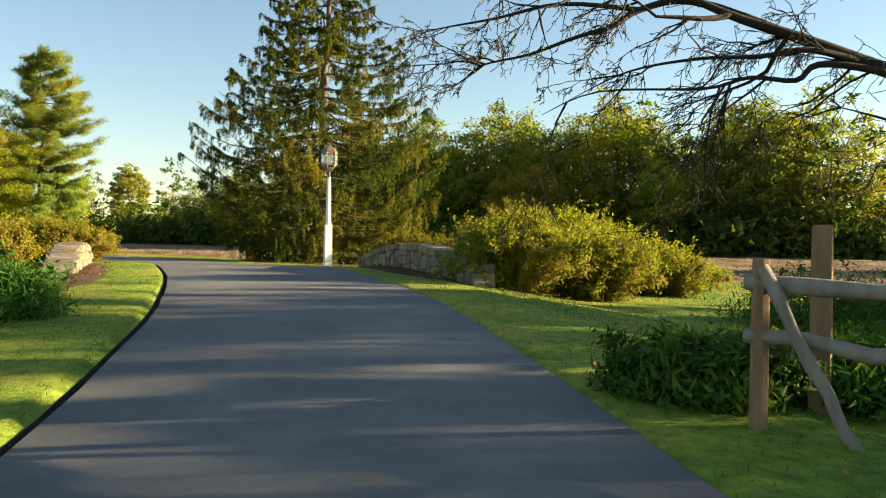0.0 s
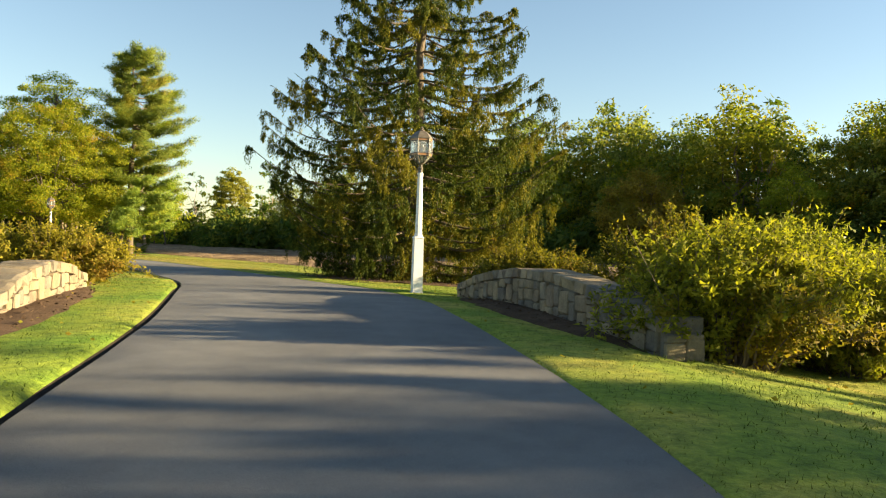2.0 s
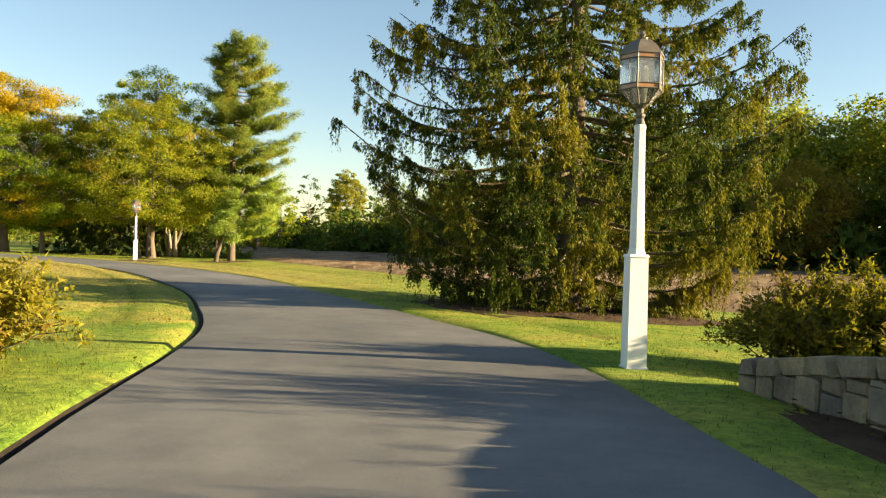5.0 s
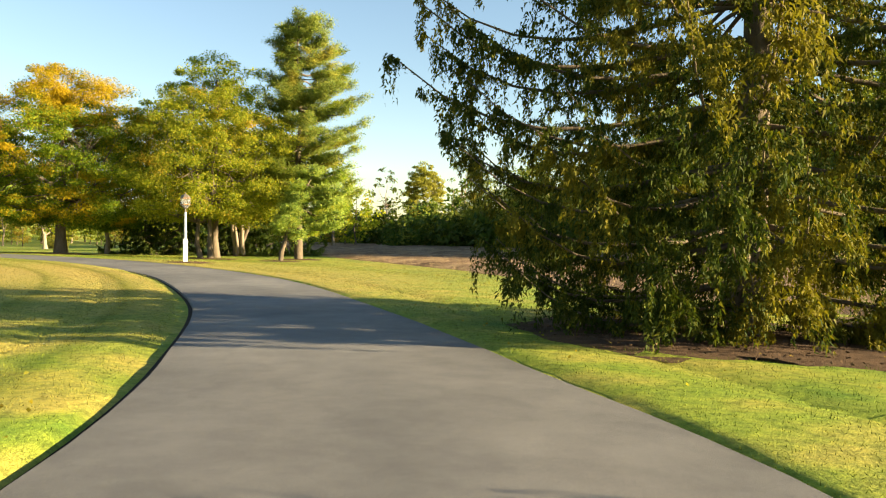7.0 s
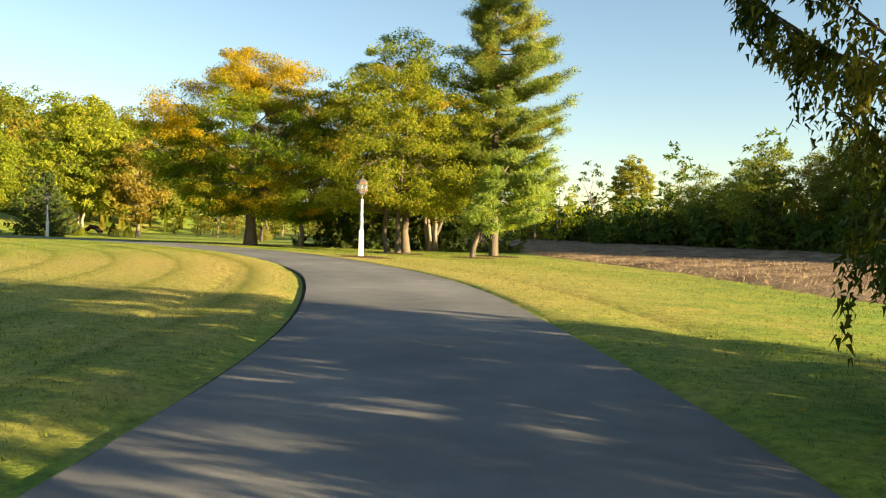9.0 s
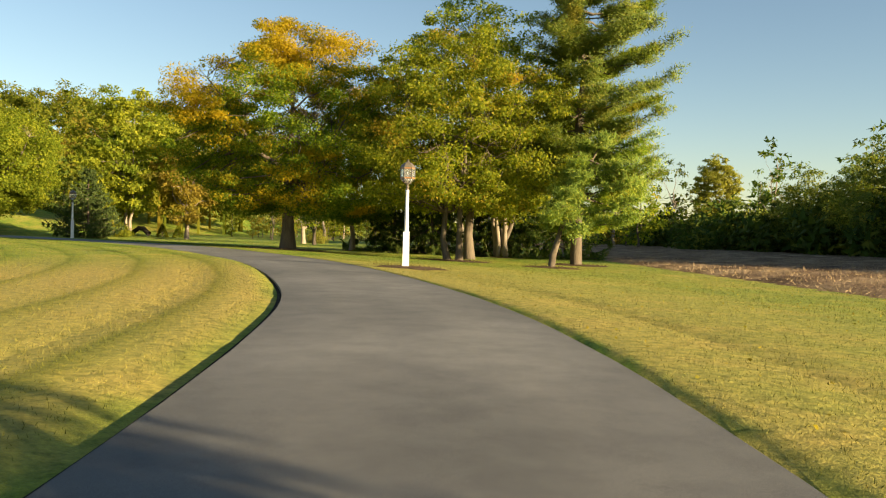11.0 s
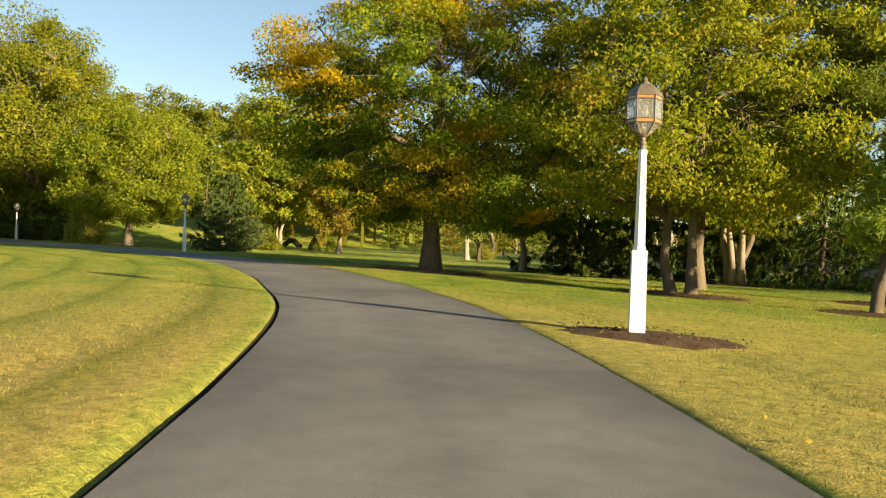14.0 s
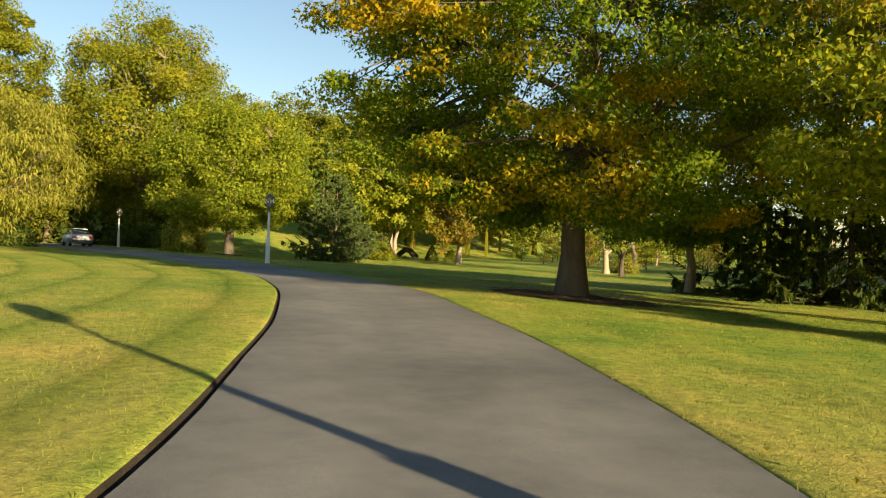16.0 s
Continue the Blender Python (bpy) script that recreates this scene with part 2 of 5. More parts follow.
# straw-coloured leaves, lightened further so that the bush looks fully sunlit
G_SUNLIT_STRAWBUSH = foliage("sunlit_straw_bush_leaves", [(0, (0.13, 0.115, 0.03)), (0.5, (0.22, 0.18, 0.045)), (1, (0.32, 0.25, 0.065))], (0.2, 0.12, 0.04), 1.2, 0.63, 0.5, gain=1.25)
G_HILL = foliage("hill_leaves", [(0, (0.07, 0.085, 0.018)), (0.5, (0.115, 0.125, 0.025)), (1, (0.175, 0.16, 0.032))], (0.2, 0.15, 0.035), 0.045, 0.58, 0.45, gain=1.5)
G_JUNIPER = foliage("juniper_needles", [(0, (0.018, 0.045, 0.014)), (0.6, (0.03, 0.07, 0.02)), (1, (0.08, 0.10, 0.025))], None, glow=0.25, gain=1.9)
G_BLUE = foliage("blue_spruce_needles", [(0, (0.04, 0.06, 0.035)), (1, (0.12, 0.14, 0.075))], None, glow=0.2, gain=0.9)


# ---- mesh tools ----
class Geo:
    """Gathers quads, and turns them into one mesh."""

    def __init__(self):
        self.v, self.q, self.count = [], [], 0

    def add(self, v, q):
        v, q = np.asarray(v, dtype=np.float64).reshape(-1, 3), np.asarray(q, dtype=np.int64).reshape(-1, 4)
        self.v.append(v), self.q.append(q + self.count)
        self.count += len(v)

    def tube(self, pts, radii, n=6):
        pts, radii = np.asarray(pts, float), np.asarray(radii, float)
        d = np.gradient(pts, axis=0)
        d /= np.linalg.norm(d, axis=1)[:, None] + 1e-9
        ref = np.where(np.abs(d[:, 2:3]) > 0.9, np.array([[1.0, 0, 0]]), np.array([[0, 0, 1.0]]))
        a = np.cross(d, ref)
        a /= np.linalg.norm(a, axis=1)[:, None] + 1e-9
        b = np.cross(d, a)
        ang = np.linspace(0, 2 * np.pi, n, endpoint=False)
        ring = pts[:, None] + radii[:, None, None] * (np.cos(ang)[None, :, None] * a[:, None] + np.sin(ang)[None, :, None] * b[:, None])
        k, m = len(pts), np.arange(n)
        q = [np.stack([i * n + m, i * n + (m + 1) % n, (i + 1) * n + (m + 1) % n, (i + 1) * n + m], 1) for i in range(k - 1)]
        self.add(ring.reshape(-1, 3), np.concatenate(q))

    def leaves(self, c, a, size, width, rng, face=None, three=False):
        """Pointed leaves at c, growing along a, and turned to face the way given; three corners each where they are small in view."""
        k = len(c)
        if face is not None:
            face = face / (np.linalg.norm(face, axis=1)[:, None] + 1e-9)
            a = a - face * (a * face).sum(1)[:, None]
        a = a / (np.linalg.norm(a, axis=1)[:, None] + 1e-9)
        b = np.cross(a, rng.normal(size=(k, 3)) if face is None else face)
        b /= np.linalg.norm(b, axis=1)[:, None] + 1e-9
        nrm = np.cross(a, b)
        L, W = np.reshape(size, (-1, 1)) * np.ones((k, 1)), np.reshape(width, (-1, 1)) * np.ones((k, 1))
        if three:
            v = np.stack([c - b * W * 0.5, c + b * W * 0.5, c + a * L], 1)
            i = np.arange(k)[:, None] * 3
            self.add(v.reshape(-1, 3), i + np.array([0, 1, 2, 2]))
            return
        v = np.stack([c, c + a * L * 0.45 + b * W / 2 + nrm * W * 0.15, c + a * L, c + a * L * 0.45 - b * W / 2 + nrm * W * 0.15], 1)
        self.add(v.reshape(-1, 3), np.arange(4 * k).reshape(k, 4))

    def box(self, lo, hi, taper=1.0):
        (x0, y0, z0), (x1, y1, z1) = lo, hi
        cx, cy = (x0 + x1) / 2, (y0 + y1) / 2
        t = [(cx + (x - cx) * taper, cy + (y - cy) * taper, z1) for x, y in ((x0, y0), (x1, y0), (x1, y1), (x0, y1))]
        self.add([(x0, y0, z0), (x1, y0, z0), (x1, y1, z0), (x0, y1, z0), *t],
                 [(0, 3, 2, 1), (4, 5, 6, 7), (0, 1, 5, 4), (1, 2, 6, 5), (2, 3, 7, 6), (3, 0, 4, 7)])

    def prism(self, profile, n=8, turn=0.0, cx=0.0, cy=0.0):
        """A turned shape with n flat sides: profile of (radius, height), closed at both ends."""
        ang = np.linspace(0, 2 * np.pi, n, endpoint=False) + turn
        prof = [(0.001, profile[0][1]), *profile, (0.001, profile[-1][1])]
        v = np.array([[(cx + r * math.cos(t), cy + r * math.sin(t), z) for t in ang] for r, z in prof]).reshape(-1, 3)
        m = np.arange(n)
        q = [np.stack([i * n + m, i * n + (m + 1) % n, (i + 1) * n + (m + 1) % n, (i + 1) * n + m], 1) for i in range(len(prof) - 1)]
        self.add(v, np.concatenate(q))

    def mesh(self, name, material, smooth=False):
        v, q = np.concatenate(self.v), np.concatenate(self.q)
        me = bpy.data.meshes.new(name)
        use = np.ones(q.shape, dtype=bool)
        use[:, 3] = q[:, 3] != q[:, 2]
        loops = q[use]
        start = np.concatenate([[0], np.cumsum(use.sum(1))[:-1]])
        me.vertices.add(len(v)), me.loops.add(len(loops)), me.polygons.add(len(q))
        me.vertices.foreach_set("co", v.ravel().astype(np.float32))
        me.loops.foreach_set("vertex_index", loops.astype(np.int32))
        me.polygons.foreach_set("loop_start", start.astype(np.int32))
        me.polygons.foreach_set("use_smooth", np.full(len(q), smooth, dtype=bool))
        me.materials.append(material)
        me.update(calc_edges=True)
        me.validate()
        return me


def part(name, geo, material, parent=None, label="", smooth=False):
    ob = new(name, geo.mesh(name, material, smooth))
    ob.parent = parent
    return tagged(ob, label)


def thing(name, m, label, category, group="", kind=""):
    ob = new(name)
    ob.empty_display_size = 0.3
    ob.matrix_basis = m
    return tagged(ob, label, category, group, kind)


# ---- the lie of the land ----
# rows of the road: its left edge and its right edge
EDGES = [(0.9, -30, 4.3, -30), (0.1, -8, 3.5, -8), (-0.5, 0, 2.65, 0.2), (-1.96, 6.4, 1.28, 6.8), (-3.35, 10.6, 0.0, 11.4), (-5.2, 15.1, -1.75, 16.4),
         (-8.4, 21.6, -4.45, 22.9), (-11.5, 26.2, -7.7, 27.2), (-15.4, 31.1, -11.7, 32.0), (-20.3, 36.0, -16.9, 37.6), (-25.0, 40.0, -21.9, 41.9),
         (-30.4, 43.5, -28.2, 46.1), (-36.2, 46.6, -34.8, 49.7), (-41.2, 48.5, -40.2, 51.9), (-46.4, 50.2, -45.5, 53.6), (-54.0, 52.1, -53.0, 55.6),
         (-62.3, 52.8, -62.0, 56.1), (-78.5, 51.4, -78.0, 55.6), (-95, 47.8, -94.5, 53.2), (-118, 44.5, -117, 50.5)]


def smooth_rows(rows, steps):
    p = np.array([rows[0], *rows, rows[-1]], float)
    out = []
    for i in range(1, len(p) - 2):
        for k in range(steps):
            t = k / steps
            out.append(0.5 * (2 * p[i] + (p[i + 1] - p[i - 1]) * t + (2 * p[i - 1] - 5 * p[i] + 4 * p[i + 1] - p[i + 2]) * t * t
                              + (3 * p[i] - p[i - 1] - 3 * p[i + 1] + p[i + 2]) * t ** 3))
    return np.array(out + [p[-1]])


ROAD = smooth_rows(EDGES, 6)
MID = (ROAD[:, :2] + ROAD[:, 2:]) / 2
HALF = np.linalg.norm(ROAD[:, :2] - ROAD[:, 2:], axis=1) / 2


def road_z(y):
    return np.interp(y, [-30, -1, 4, 7, 10, 17.5, 21.8, 25, 34, 45, 60], [-0.7, -0.2, -0.02, 0.13, 0.26, 0.37, 0.25, 0.18, 0.11, 0.12, 0.15])


def off_road(x, y):
    """How far points lie from the road's edge (inside: negative), and on which side (right: +1)."""
    x, y = np.atleast_1d(np.asarray(x, float)), np.atleast_1d(np.asarray(y, float))
    best, side = np.full(x.shape, 1e9), np.ones(x.shape)
    for i in range(len(MID) - 1):
        a, d = MID[i], MID[i + 1] - MID[i]
        t = np.clip(((x - a[0]) * d[0] + (y - a[1]) * d[1]) / (d @ d), 0, 1)
        px, py = x - a[0] - t * d[0], y - a[1] - t * d[1]
        s = np.hypot(px, py) - (HALF[i] * (1 - t) + HALF[i + 1] * t)
        cr = d[0] * py - d[1] * px
        near = s < best
        best, side = np.where(near, s, best), np.where(near, np.where(cr > 0, -1.0, 1.0), side)
    return best, side


FIELD_EDGE = ([-80, -42, -33, -19.5, -12, 2, 9, 40, 200], [118, 78, 69, 55.5, 46, 34, 29, 21, -20])


def ground_z(x, y):
    x, y = np.atleast_1d(np.asarray(x, float)), np.atleast_1d(np.asarray(y, float))
    s, side = off_road(x, y)
    z = road_z(y)
    dip = -0.32 * np.clip((s - 1.2) / 2.5, 0, 1) * np.clip((25 - y) / 6, 0, 1)
    right = np.interp(s, [-0.06, 0.0, 0.1, 0.25, 2, 8, 20, 60], [-0.03, 0.004, 0.012, 0.015, -0.03, -0.25, -0.45, -0.5]) + dip
    left = np.interp(s, [0.0, 0.04, 0.085, 3, 10, 40], [-0.045, -0.045, 0.035, 0.03, -0.03, -0.05])
    out = z + np.where(side > 0, right, left)
    # the land flattens away from the bridge
    w = np.clip((np.abs(s) - 6) / 14, 0, 1)
    flat = np.where(side > 0, -0.32, 0.08)
    out = out * (1 - w) + flat * w
    # the far lawn slopes up beyond the drive
    rise = np.clip((-x - 97) / 42, 0, 1)
    out = out + 4.6 * rise * rise * (3 - 2 * rise) * np.clip((y - 56) / 9, 0, 1) * np.clip((86 - y) / 12, 0, 1)
    # a wooded hill rises to the west
    hill = np.clip((-x - 135) / 110, 0, 1)
    return out + 25 * hill * hill * (3 - 2 * hill) * np.clip((y - 35) / 60, 0, 1) * np.clip((240 - y) / 70, 0, 1)


def gz(x, y):
    return float(ground_z(x, y)[0])


def axis(fine0, fine1, step, mid0, mid1, mstep, far0, far1):
    lo, hi = [], []
    x, d = mid0, mstep
    while x > far0:
        d *= 1.5
        x -= d
        lo.append(x)
    x, d = mid1, mstep
    while x < far1:
        d *= 1.5
        x += d
        hi.append(x)
    return np.array(lo[::-1] + list(np.arange(mid0, fine0, mstep)) + list(np.arange(fine0, fine1, step)) + list(np.arange(fine1, mid1 + 0.1, mstep)) + hi)


def mown(x, y):
    """How dry and straw-coloured the mown lawn is: in bands that follow the drive, driest on the inside of the bend."""
    s, side = off_road(x, y)
    far = np.clip((np.hypot(x + 26, y - 40) - 14) / 22, 0, 1)
    left = 0.8 * (1 - 0.55 * far) * np.clip((x + 46) / 14, 0.25, 1) * np.clip(s / 0.45, 0.4, 1)
    # right of the drive the straw tone also paints the sunlit lawn yellower
    right = np.clip(0.66 - 0.05 * s, 0.25, 0.62) * np.clip((-x - 10) / 8, 0, 1) * np.clip((x + 43) / 12, 0.12, 1)
    return np.where(side < 0, left * np.clip((y - 24) / 14, 0, 1), right) * (s > 0)


def band(x, y):
    """Mowing passes on the inside of the bend, counted from the drive's edge; 0 elsewhere."""
    s, side = off_road(x, y)
    return np.where((side < 0) & (s > 0.2) & (y > 22), s / 1.9 + 0.3, 0.0)


def add_lawn_data(me, x, y, per=1):
    for name, val in (("mow", mown(x, y)), ("band", band(x, y))):
        a = me.attributes.new(name, "FLOAT", "POINT")
        a.data.foreach_set("value", np.repeat(val, per).astype(np.float32))


def build_ground():
    xs, ys = axis(-66, 13, 0.6, -200, 70, 2.5, -2500, 2500), axis(-8, 66, 0.6, -60, 190, 2.5, -2500, 2500)
    X, Y = np.meshgrid(xs, ys)
    Z = ground_z(X.ravel(), Y.ravel())
    Z = Z - 0.16 * np.clip((1.5 - off_road(X.ravel(), Y.ravel())[0]) / 0.4, 0, 1)
    g = Geo()
    nx, ny = len(xs), len(ys)
    i = (np.arange(ny - 1)[:, None] * nx + np.arange(nx - 1)[None, :]).ravel()
    g.add(np.stack([X.ravel(), Y.ravel(), Z], 1), np.stack([i, i + 1, i + nx + 1, i + nx], 1))
    me = g.mesh("ground", LAWN, True)
    add_lawn_data(me, X.ravel(), Y.ravel())
    tagged(new("ground", me), "mown autumn lawn, green with straw-coloured mowing stripes", "ground", kind="structure")


def build_road():
    g, n = Geo(), len(ROAD)
    cols = np.array([-0.001, 0, 0.25, 0.5, 0.75, 1, 1.001])
    P = []
    rng = np.random.RandomState(5)
    for r in ROAD:
        a, b = r[:2], r[2:]
        j = rng.uniform(-0.008, 0.008, 2)
        for k, c in enumerate(cols):
            w = c + (j[0] / 3.5 if k < 2 else j[1] / 3.5 if k > 4 else 0)
            p = a + (b - a) * w
            z = float(road_z(p[1])) + 0.012 * (1 - (2 * c - 1) ** 2) - (0.2 if k in (0, 6) else 0)
            P.append((p[0], p[1], z))
    m = len(cols)
    i = (np.arange(n - 1)[:, None] * m + np.arange(m - 1)[None, :]).ravel()
    g.add(P, np.stack([i, i + 1, i + m + 1, i + m], 1))
    me = g.mesh("road", ASPHALT)
    ac = me.attributes.new("across", "FLOAT", "POINT")
    ac.data.foreach_set("value", np.tile(np.clip(cols, 0, 1), n).astype(np.float32))
    tagged(new("road", me), "narrow grey asphalt drive without markings", "road", kind="structure")


def build_field():
    xs, ys = axis(-80, 60, 1.0, -160, 160, 4.0, -300, 400), axis(20, 120, 1.0, 0, 220, 4.0, -30, 420)
    X, Y = np.meshgrid(xs, ys)
    lim = np.interp(X, *FIELD_EDGE)
    inside = np.minimum(Y - lim, X + 90 + 0.3 * (Y - 118)).ravel()
    rng = np.random.RandomState(3)
    u = (X * 0.74 + Y * 0.67).ravel()
    Z = ground_z(X.ravel(), Y.ravel()) + np.where(inside > 0, 0.02 + np.clip(inside / 2.0, 0, 1) * (0.13 + 0.05 * np.sin(u * 2.1) + np.clip(rng.normal(0, 0.03, X.size), -0.06, 0.09)), -0.06)
    nx, ny = len(xs), len(ys)
    i = (np.arange(ny - 1)[:, None] * nx + np.arange(nx - 1)[None, :]).ravel()
    q = np.stack([i, i + 1, i + nx + 1, i + nx], 1)
    q = q[(inside[q] > -1.5).any(1)]
    g = Geo()
    g.add(np.stack([X.ravel(), Y.ravel(), Z], 1), q)
    tagged(new("field", g.mesh("field", SOIL, True)), "harvested brown field with ploughed furrows", "field", kind="structure")


def build_verges():
    """The turf's cut edges along the drive; on the inside, a dark strip next to the asphalt paints the edge's shadow.
    """
    for name, k, label in (("verge_1", 0, "cut turf edge along the inside of the drive"), ("verge_2", 2, "turf edge along the outside of the drive")):
        P = smooth_rows(EDGES, 14)
        e, o = P[:, k:k + 2], P[:, 2 - k:4 - k]
        d = (e - o) / np.linalg.norm(e - o, axis=1)[:, None]
        t = np.gradient(e, axis=0)
        t /= np.linalg.norm(t, axis=1)[:, None]
        nrm = np.stack([-t[:, 1], t[:, 0]], 1)
        nrm *= np.sign((nrm * d).sum(1))[:, None]
        rng = np.random.RandomState(7 + k)
        cols = [-0.05, 0.015, 0.04, 0.075, 0.16, 0.6, 1.1, 1.7] if k == 0 else [-0.06, -0.03, 0.04, 0.12, 0.25, 0.6, 1.1, 1.7]
        V = []
        for i in range(len(e)):
            j = rng.normal(0, 0.012)
            for c in cols:
                p = e[i] + nrm[i] * (c + (j if 0.1 < c < 0.5 else 0))
                V.append((p[0], p[1], 0.0))
        V = np.array(V)
        V[:, 2] = ground_z(V[:, 0], V[:, 1])
        V[:, 2] -= np.where(np.arange(len(V)) % len(cols) == len(cols) - 1, 0.03, 0)
        V[:, 2] -= np.where(np.arange(len(V)) % len(cols) == 0, 0.03, 0)
        m, n = len(cols), len(e)
        i = (np.arange(n - 1)[:, None] * m + np.arange(m - 1)[None, :]).ravel()
        g = Geo()
        g.add(V, np.stack([i, i + 1, i + m + 1, i + m], 1))
        me = g.mesh(name, LAWN, True)
        me.materials.append(EDGE_SHADE)
        me.polygons.foreach_set("material_index", np.where(np.arange(len(i)) % (m - 1) < (3 if k == 0 else 0), 1, 0).astype(np.int32))
        add_lawn_data(me, V[:, 0], V[:, 1])
        tagged(new(name, me), label, "verge", kind="structure")


build_ground()
build_verges()
build_road()
build_field()


# ---- trees ----
def at(x, y, turn=0.0, scale=1.0, dz=0.0):
    return pose(x, y, gz(x, y) + dz, 0, 0, turn) @ Matrix.Scale(scale, 4)


def curve(a, b, sag, rng, k=5, wob=0.05):
    a, b = np.asarray(a, float), np.asarray(b, float)
    t = np.linspace(0, 1, k)[:, None]
    p = a + (b - a) * t
    p[:, 2] += sag * np.sin(np.pi * t[:, 0])
    L = np.linalg.norm(b - a)
    p[1:-1] += rng.normal(0, wob * L, (k - 2, 3))
    return p


def broadleaf(name, m, label, material, H, R, base, trunk_r, seed, clumps=150, per=220, leaf=0.22, stems=1, bark=None, shape=0.5, droop=0.2, clump_r=0.17, group="", slim=0.72, lumpy=1.0, far_off=False, flat=0.6, skirt=0.0):
    """A tree with a tapered trunk, limbs to every clump of its crown, and leaves in uneven clumps."""
    rng = np.random.RandomState(seed)
    tree = thing(name, m, label, "tree", group)
    wood, crown = Geo(), Geo()
    near = leaf < 0.3 and not far_off
    twigs = Geo() if near else wood
    tops = []
    for s in range(stems):
        ang = 2 * np.pi * s / max(stems, 1) + rng.uniform(0, 1)
        lean = (0.0 if stems == 1 else R * (0.14 if stems == 2 else 0.35))
        foot = np.array([math.cos(ang), math.sin(ang), 0]) * (0 if stems == 1 else trunk_r * 1.1)
        top = np.array([math.cos(ang) * lean, math.sin(ang) * lean, H * 0.82])
        pts = curve(foot + [0, 0, -0.15], top, 0, rng, 9, 0.012)
        rad = trunk_r * (0.62 if stems > 1 else 1) * np.linspace(1, 0.12, 9) ** 1.1
        rad[0] *= 1.35
        wood.tube(pts, rad, 6 if far_off else 9)
        tops.append((pts, rad))
    mid = (H + base) / 2
    C = []
    while len(C) < clumps:
        d = rng.normal(size=3)
        d /= np.linalg.norm(d)
        r = rng.uniform(0.1, 1) ** 0.36
        p = d * r
        zz = (p[2] + 1) / 2
        # fuller low or high, as shape says
        w = (1 - abs(zz - shape) ** 2 * 1.1)
        lump = 1 + lumpy * 0.3 * noise.noise(Vector((*(d * 2.1), ))) + lumpy * 0.16 * noise.noise(Vector((d[0] * 5 + seed, d[1] * 5, d[2] * 5)))
        c = np.array([p[0] * R * w * lump, p[1] * R * w * lump, mid + p[2] * (H - base) / 2 * lump])
        if c[2] < skirt:
            c[2] = skirt + rng.uniform(0, 0.9)
        if c[2] > base * 0.85:
            C.append(c)
    C = np.array(C)
    limbs = []
    for k in range(3 if far_off else 9 if clumps > 60 else 5):
        pts, rad = tops[k % len(tops)]
        j = rng.randint(2, 6)
        ang = k * 2.4 + rng.uniform(-0.4, 0.4)
        e = np.array([math.cos(ang) * R * rng.uniform(0.5, 0.75), math.sin(ang) * R * rng.uniform(0.5, 0.75), base + (H - base) * rng.uniform(0.3, 0.8)])
        lp = curve(pts[j], e, -0.05 * H * rng.uniform(0, 1), rng, 7, 0.035)
        sides = 4 if far_off else 6
        if near:
            limb = Geo()
            limb.tube(lp, rad[j] * 0.6 * np.linspace(1, 0.2, 7), 6)
            part("limb", limb, bark or BARK, tree, smooth=True)
        else:
            wood.tube(lp, rad[j] * 0.6 * np.linspace(1, 0.2, 7), sides)
        limbs.append((lp, rad[j] * 0.6 * np.linspace(1, 0.2, 7)))
    allp = np.concatenate([lp for lp, _ in limbs] + [p[3:] for p, _ in tops])
    allr = np.concatenate([r for _, r in limbs] + [r[3:] for _, r in tops])
    for c in C:
        dd = np.linalg.norm(allp - c, axis=1) + 0.6 * np.maximum(0, allp[:, 2] - c[2])
        j = dd.argmin()
        if far_off:
            break
        k = 3 if leaf >= 0.3 else 4
        twigs.tube(curve(allp[j], c, 0.03 * H, rng, k, 0.06), min(allr[j] * 0.6, 0.05 + 0.004 * H) * np.linspace(1, 0.25, k), k)
    cr = R * clump_r * rng.uniform(0.6, 1.5, len(C))
    n = rng.poisson(per, len(C))
    cen, rr = np.repeat(C, n, 0), np.repeat(cr, n)
    off = rng.normal(0, 1, (len(cen), 3))
    off /= np.linalg.norm(off, axis=1)[:, None] + 1e-9
    off *= (rng.uniform(0.05, 1.0, (len(cen), 1)) ** 0.5) * np.array([1.2, 1.2, flat])
    pos = cen + off * rr[:, None]
    a = off + rng.normal(0, 0.7, off.shape) + np.array([0, 0, -droop])
    size = leaf * rng.uniform(0.65, 1.35, len(pos))
    outward = (pos - np.array([0, 0, mid])) / np.array([R, R, (H - base) / 2])
    crown.leaves(pos, a, size, size * slim, rng, off * 0.6 + outward * 0.5 + np.array([0, 0, 0.35]) + rng.normal(0, 0.75, off.shape), True)
    part("trunk", wood, bark or BARK, tree, smooth=True)
    if near:
        tagged(part("twig_mass", twigs, bark or BARK, tree, smooth=True), kind="stuff")
    part("crown", crown, material, tree)
    return tree


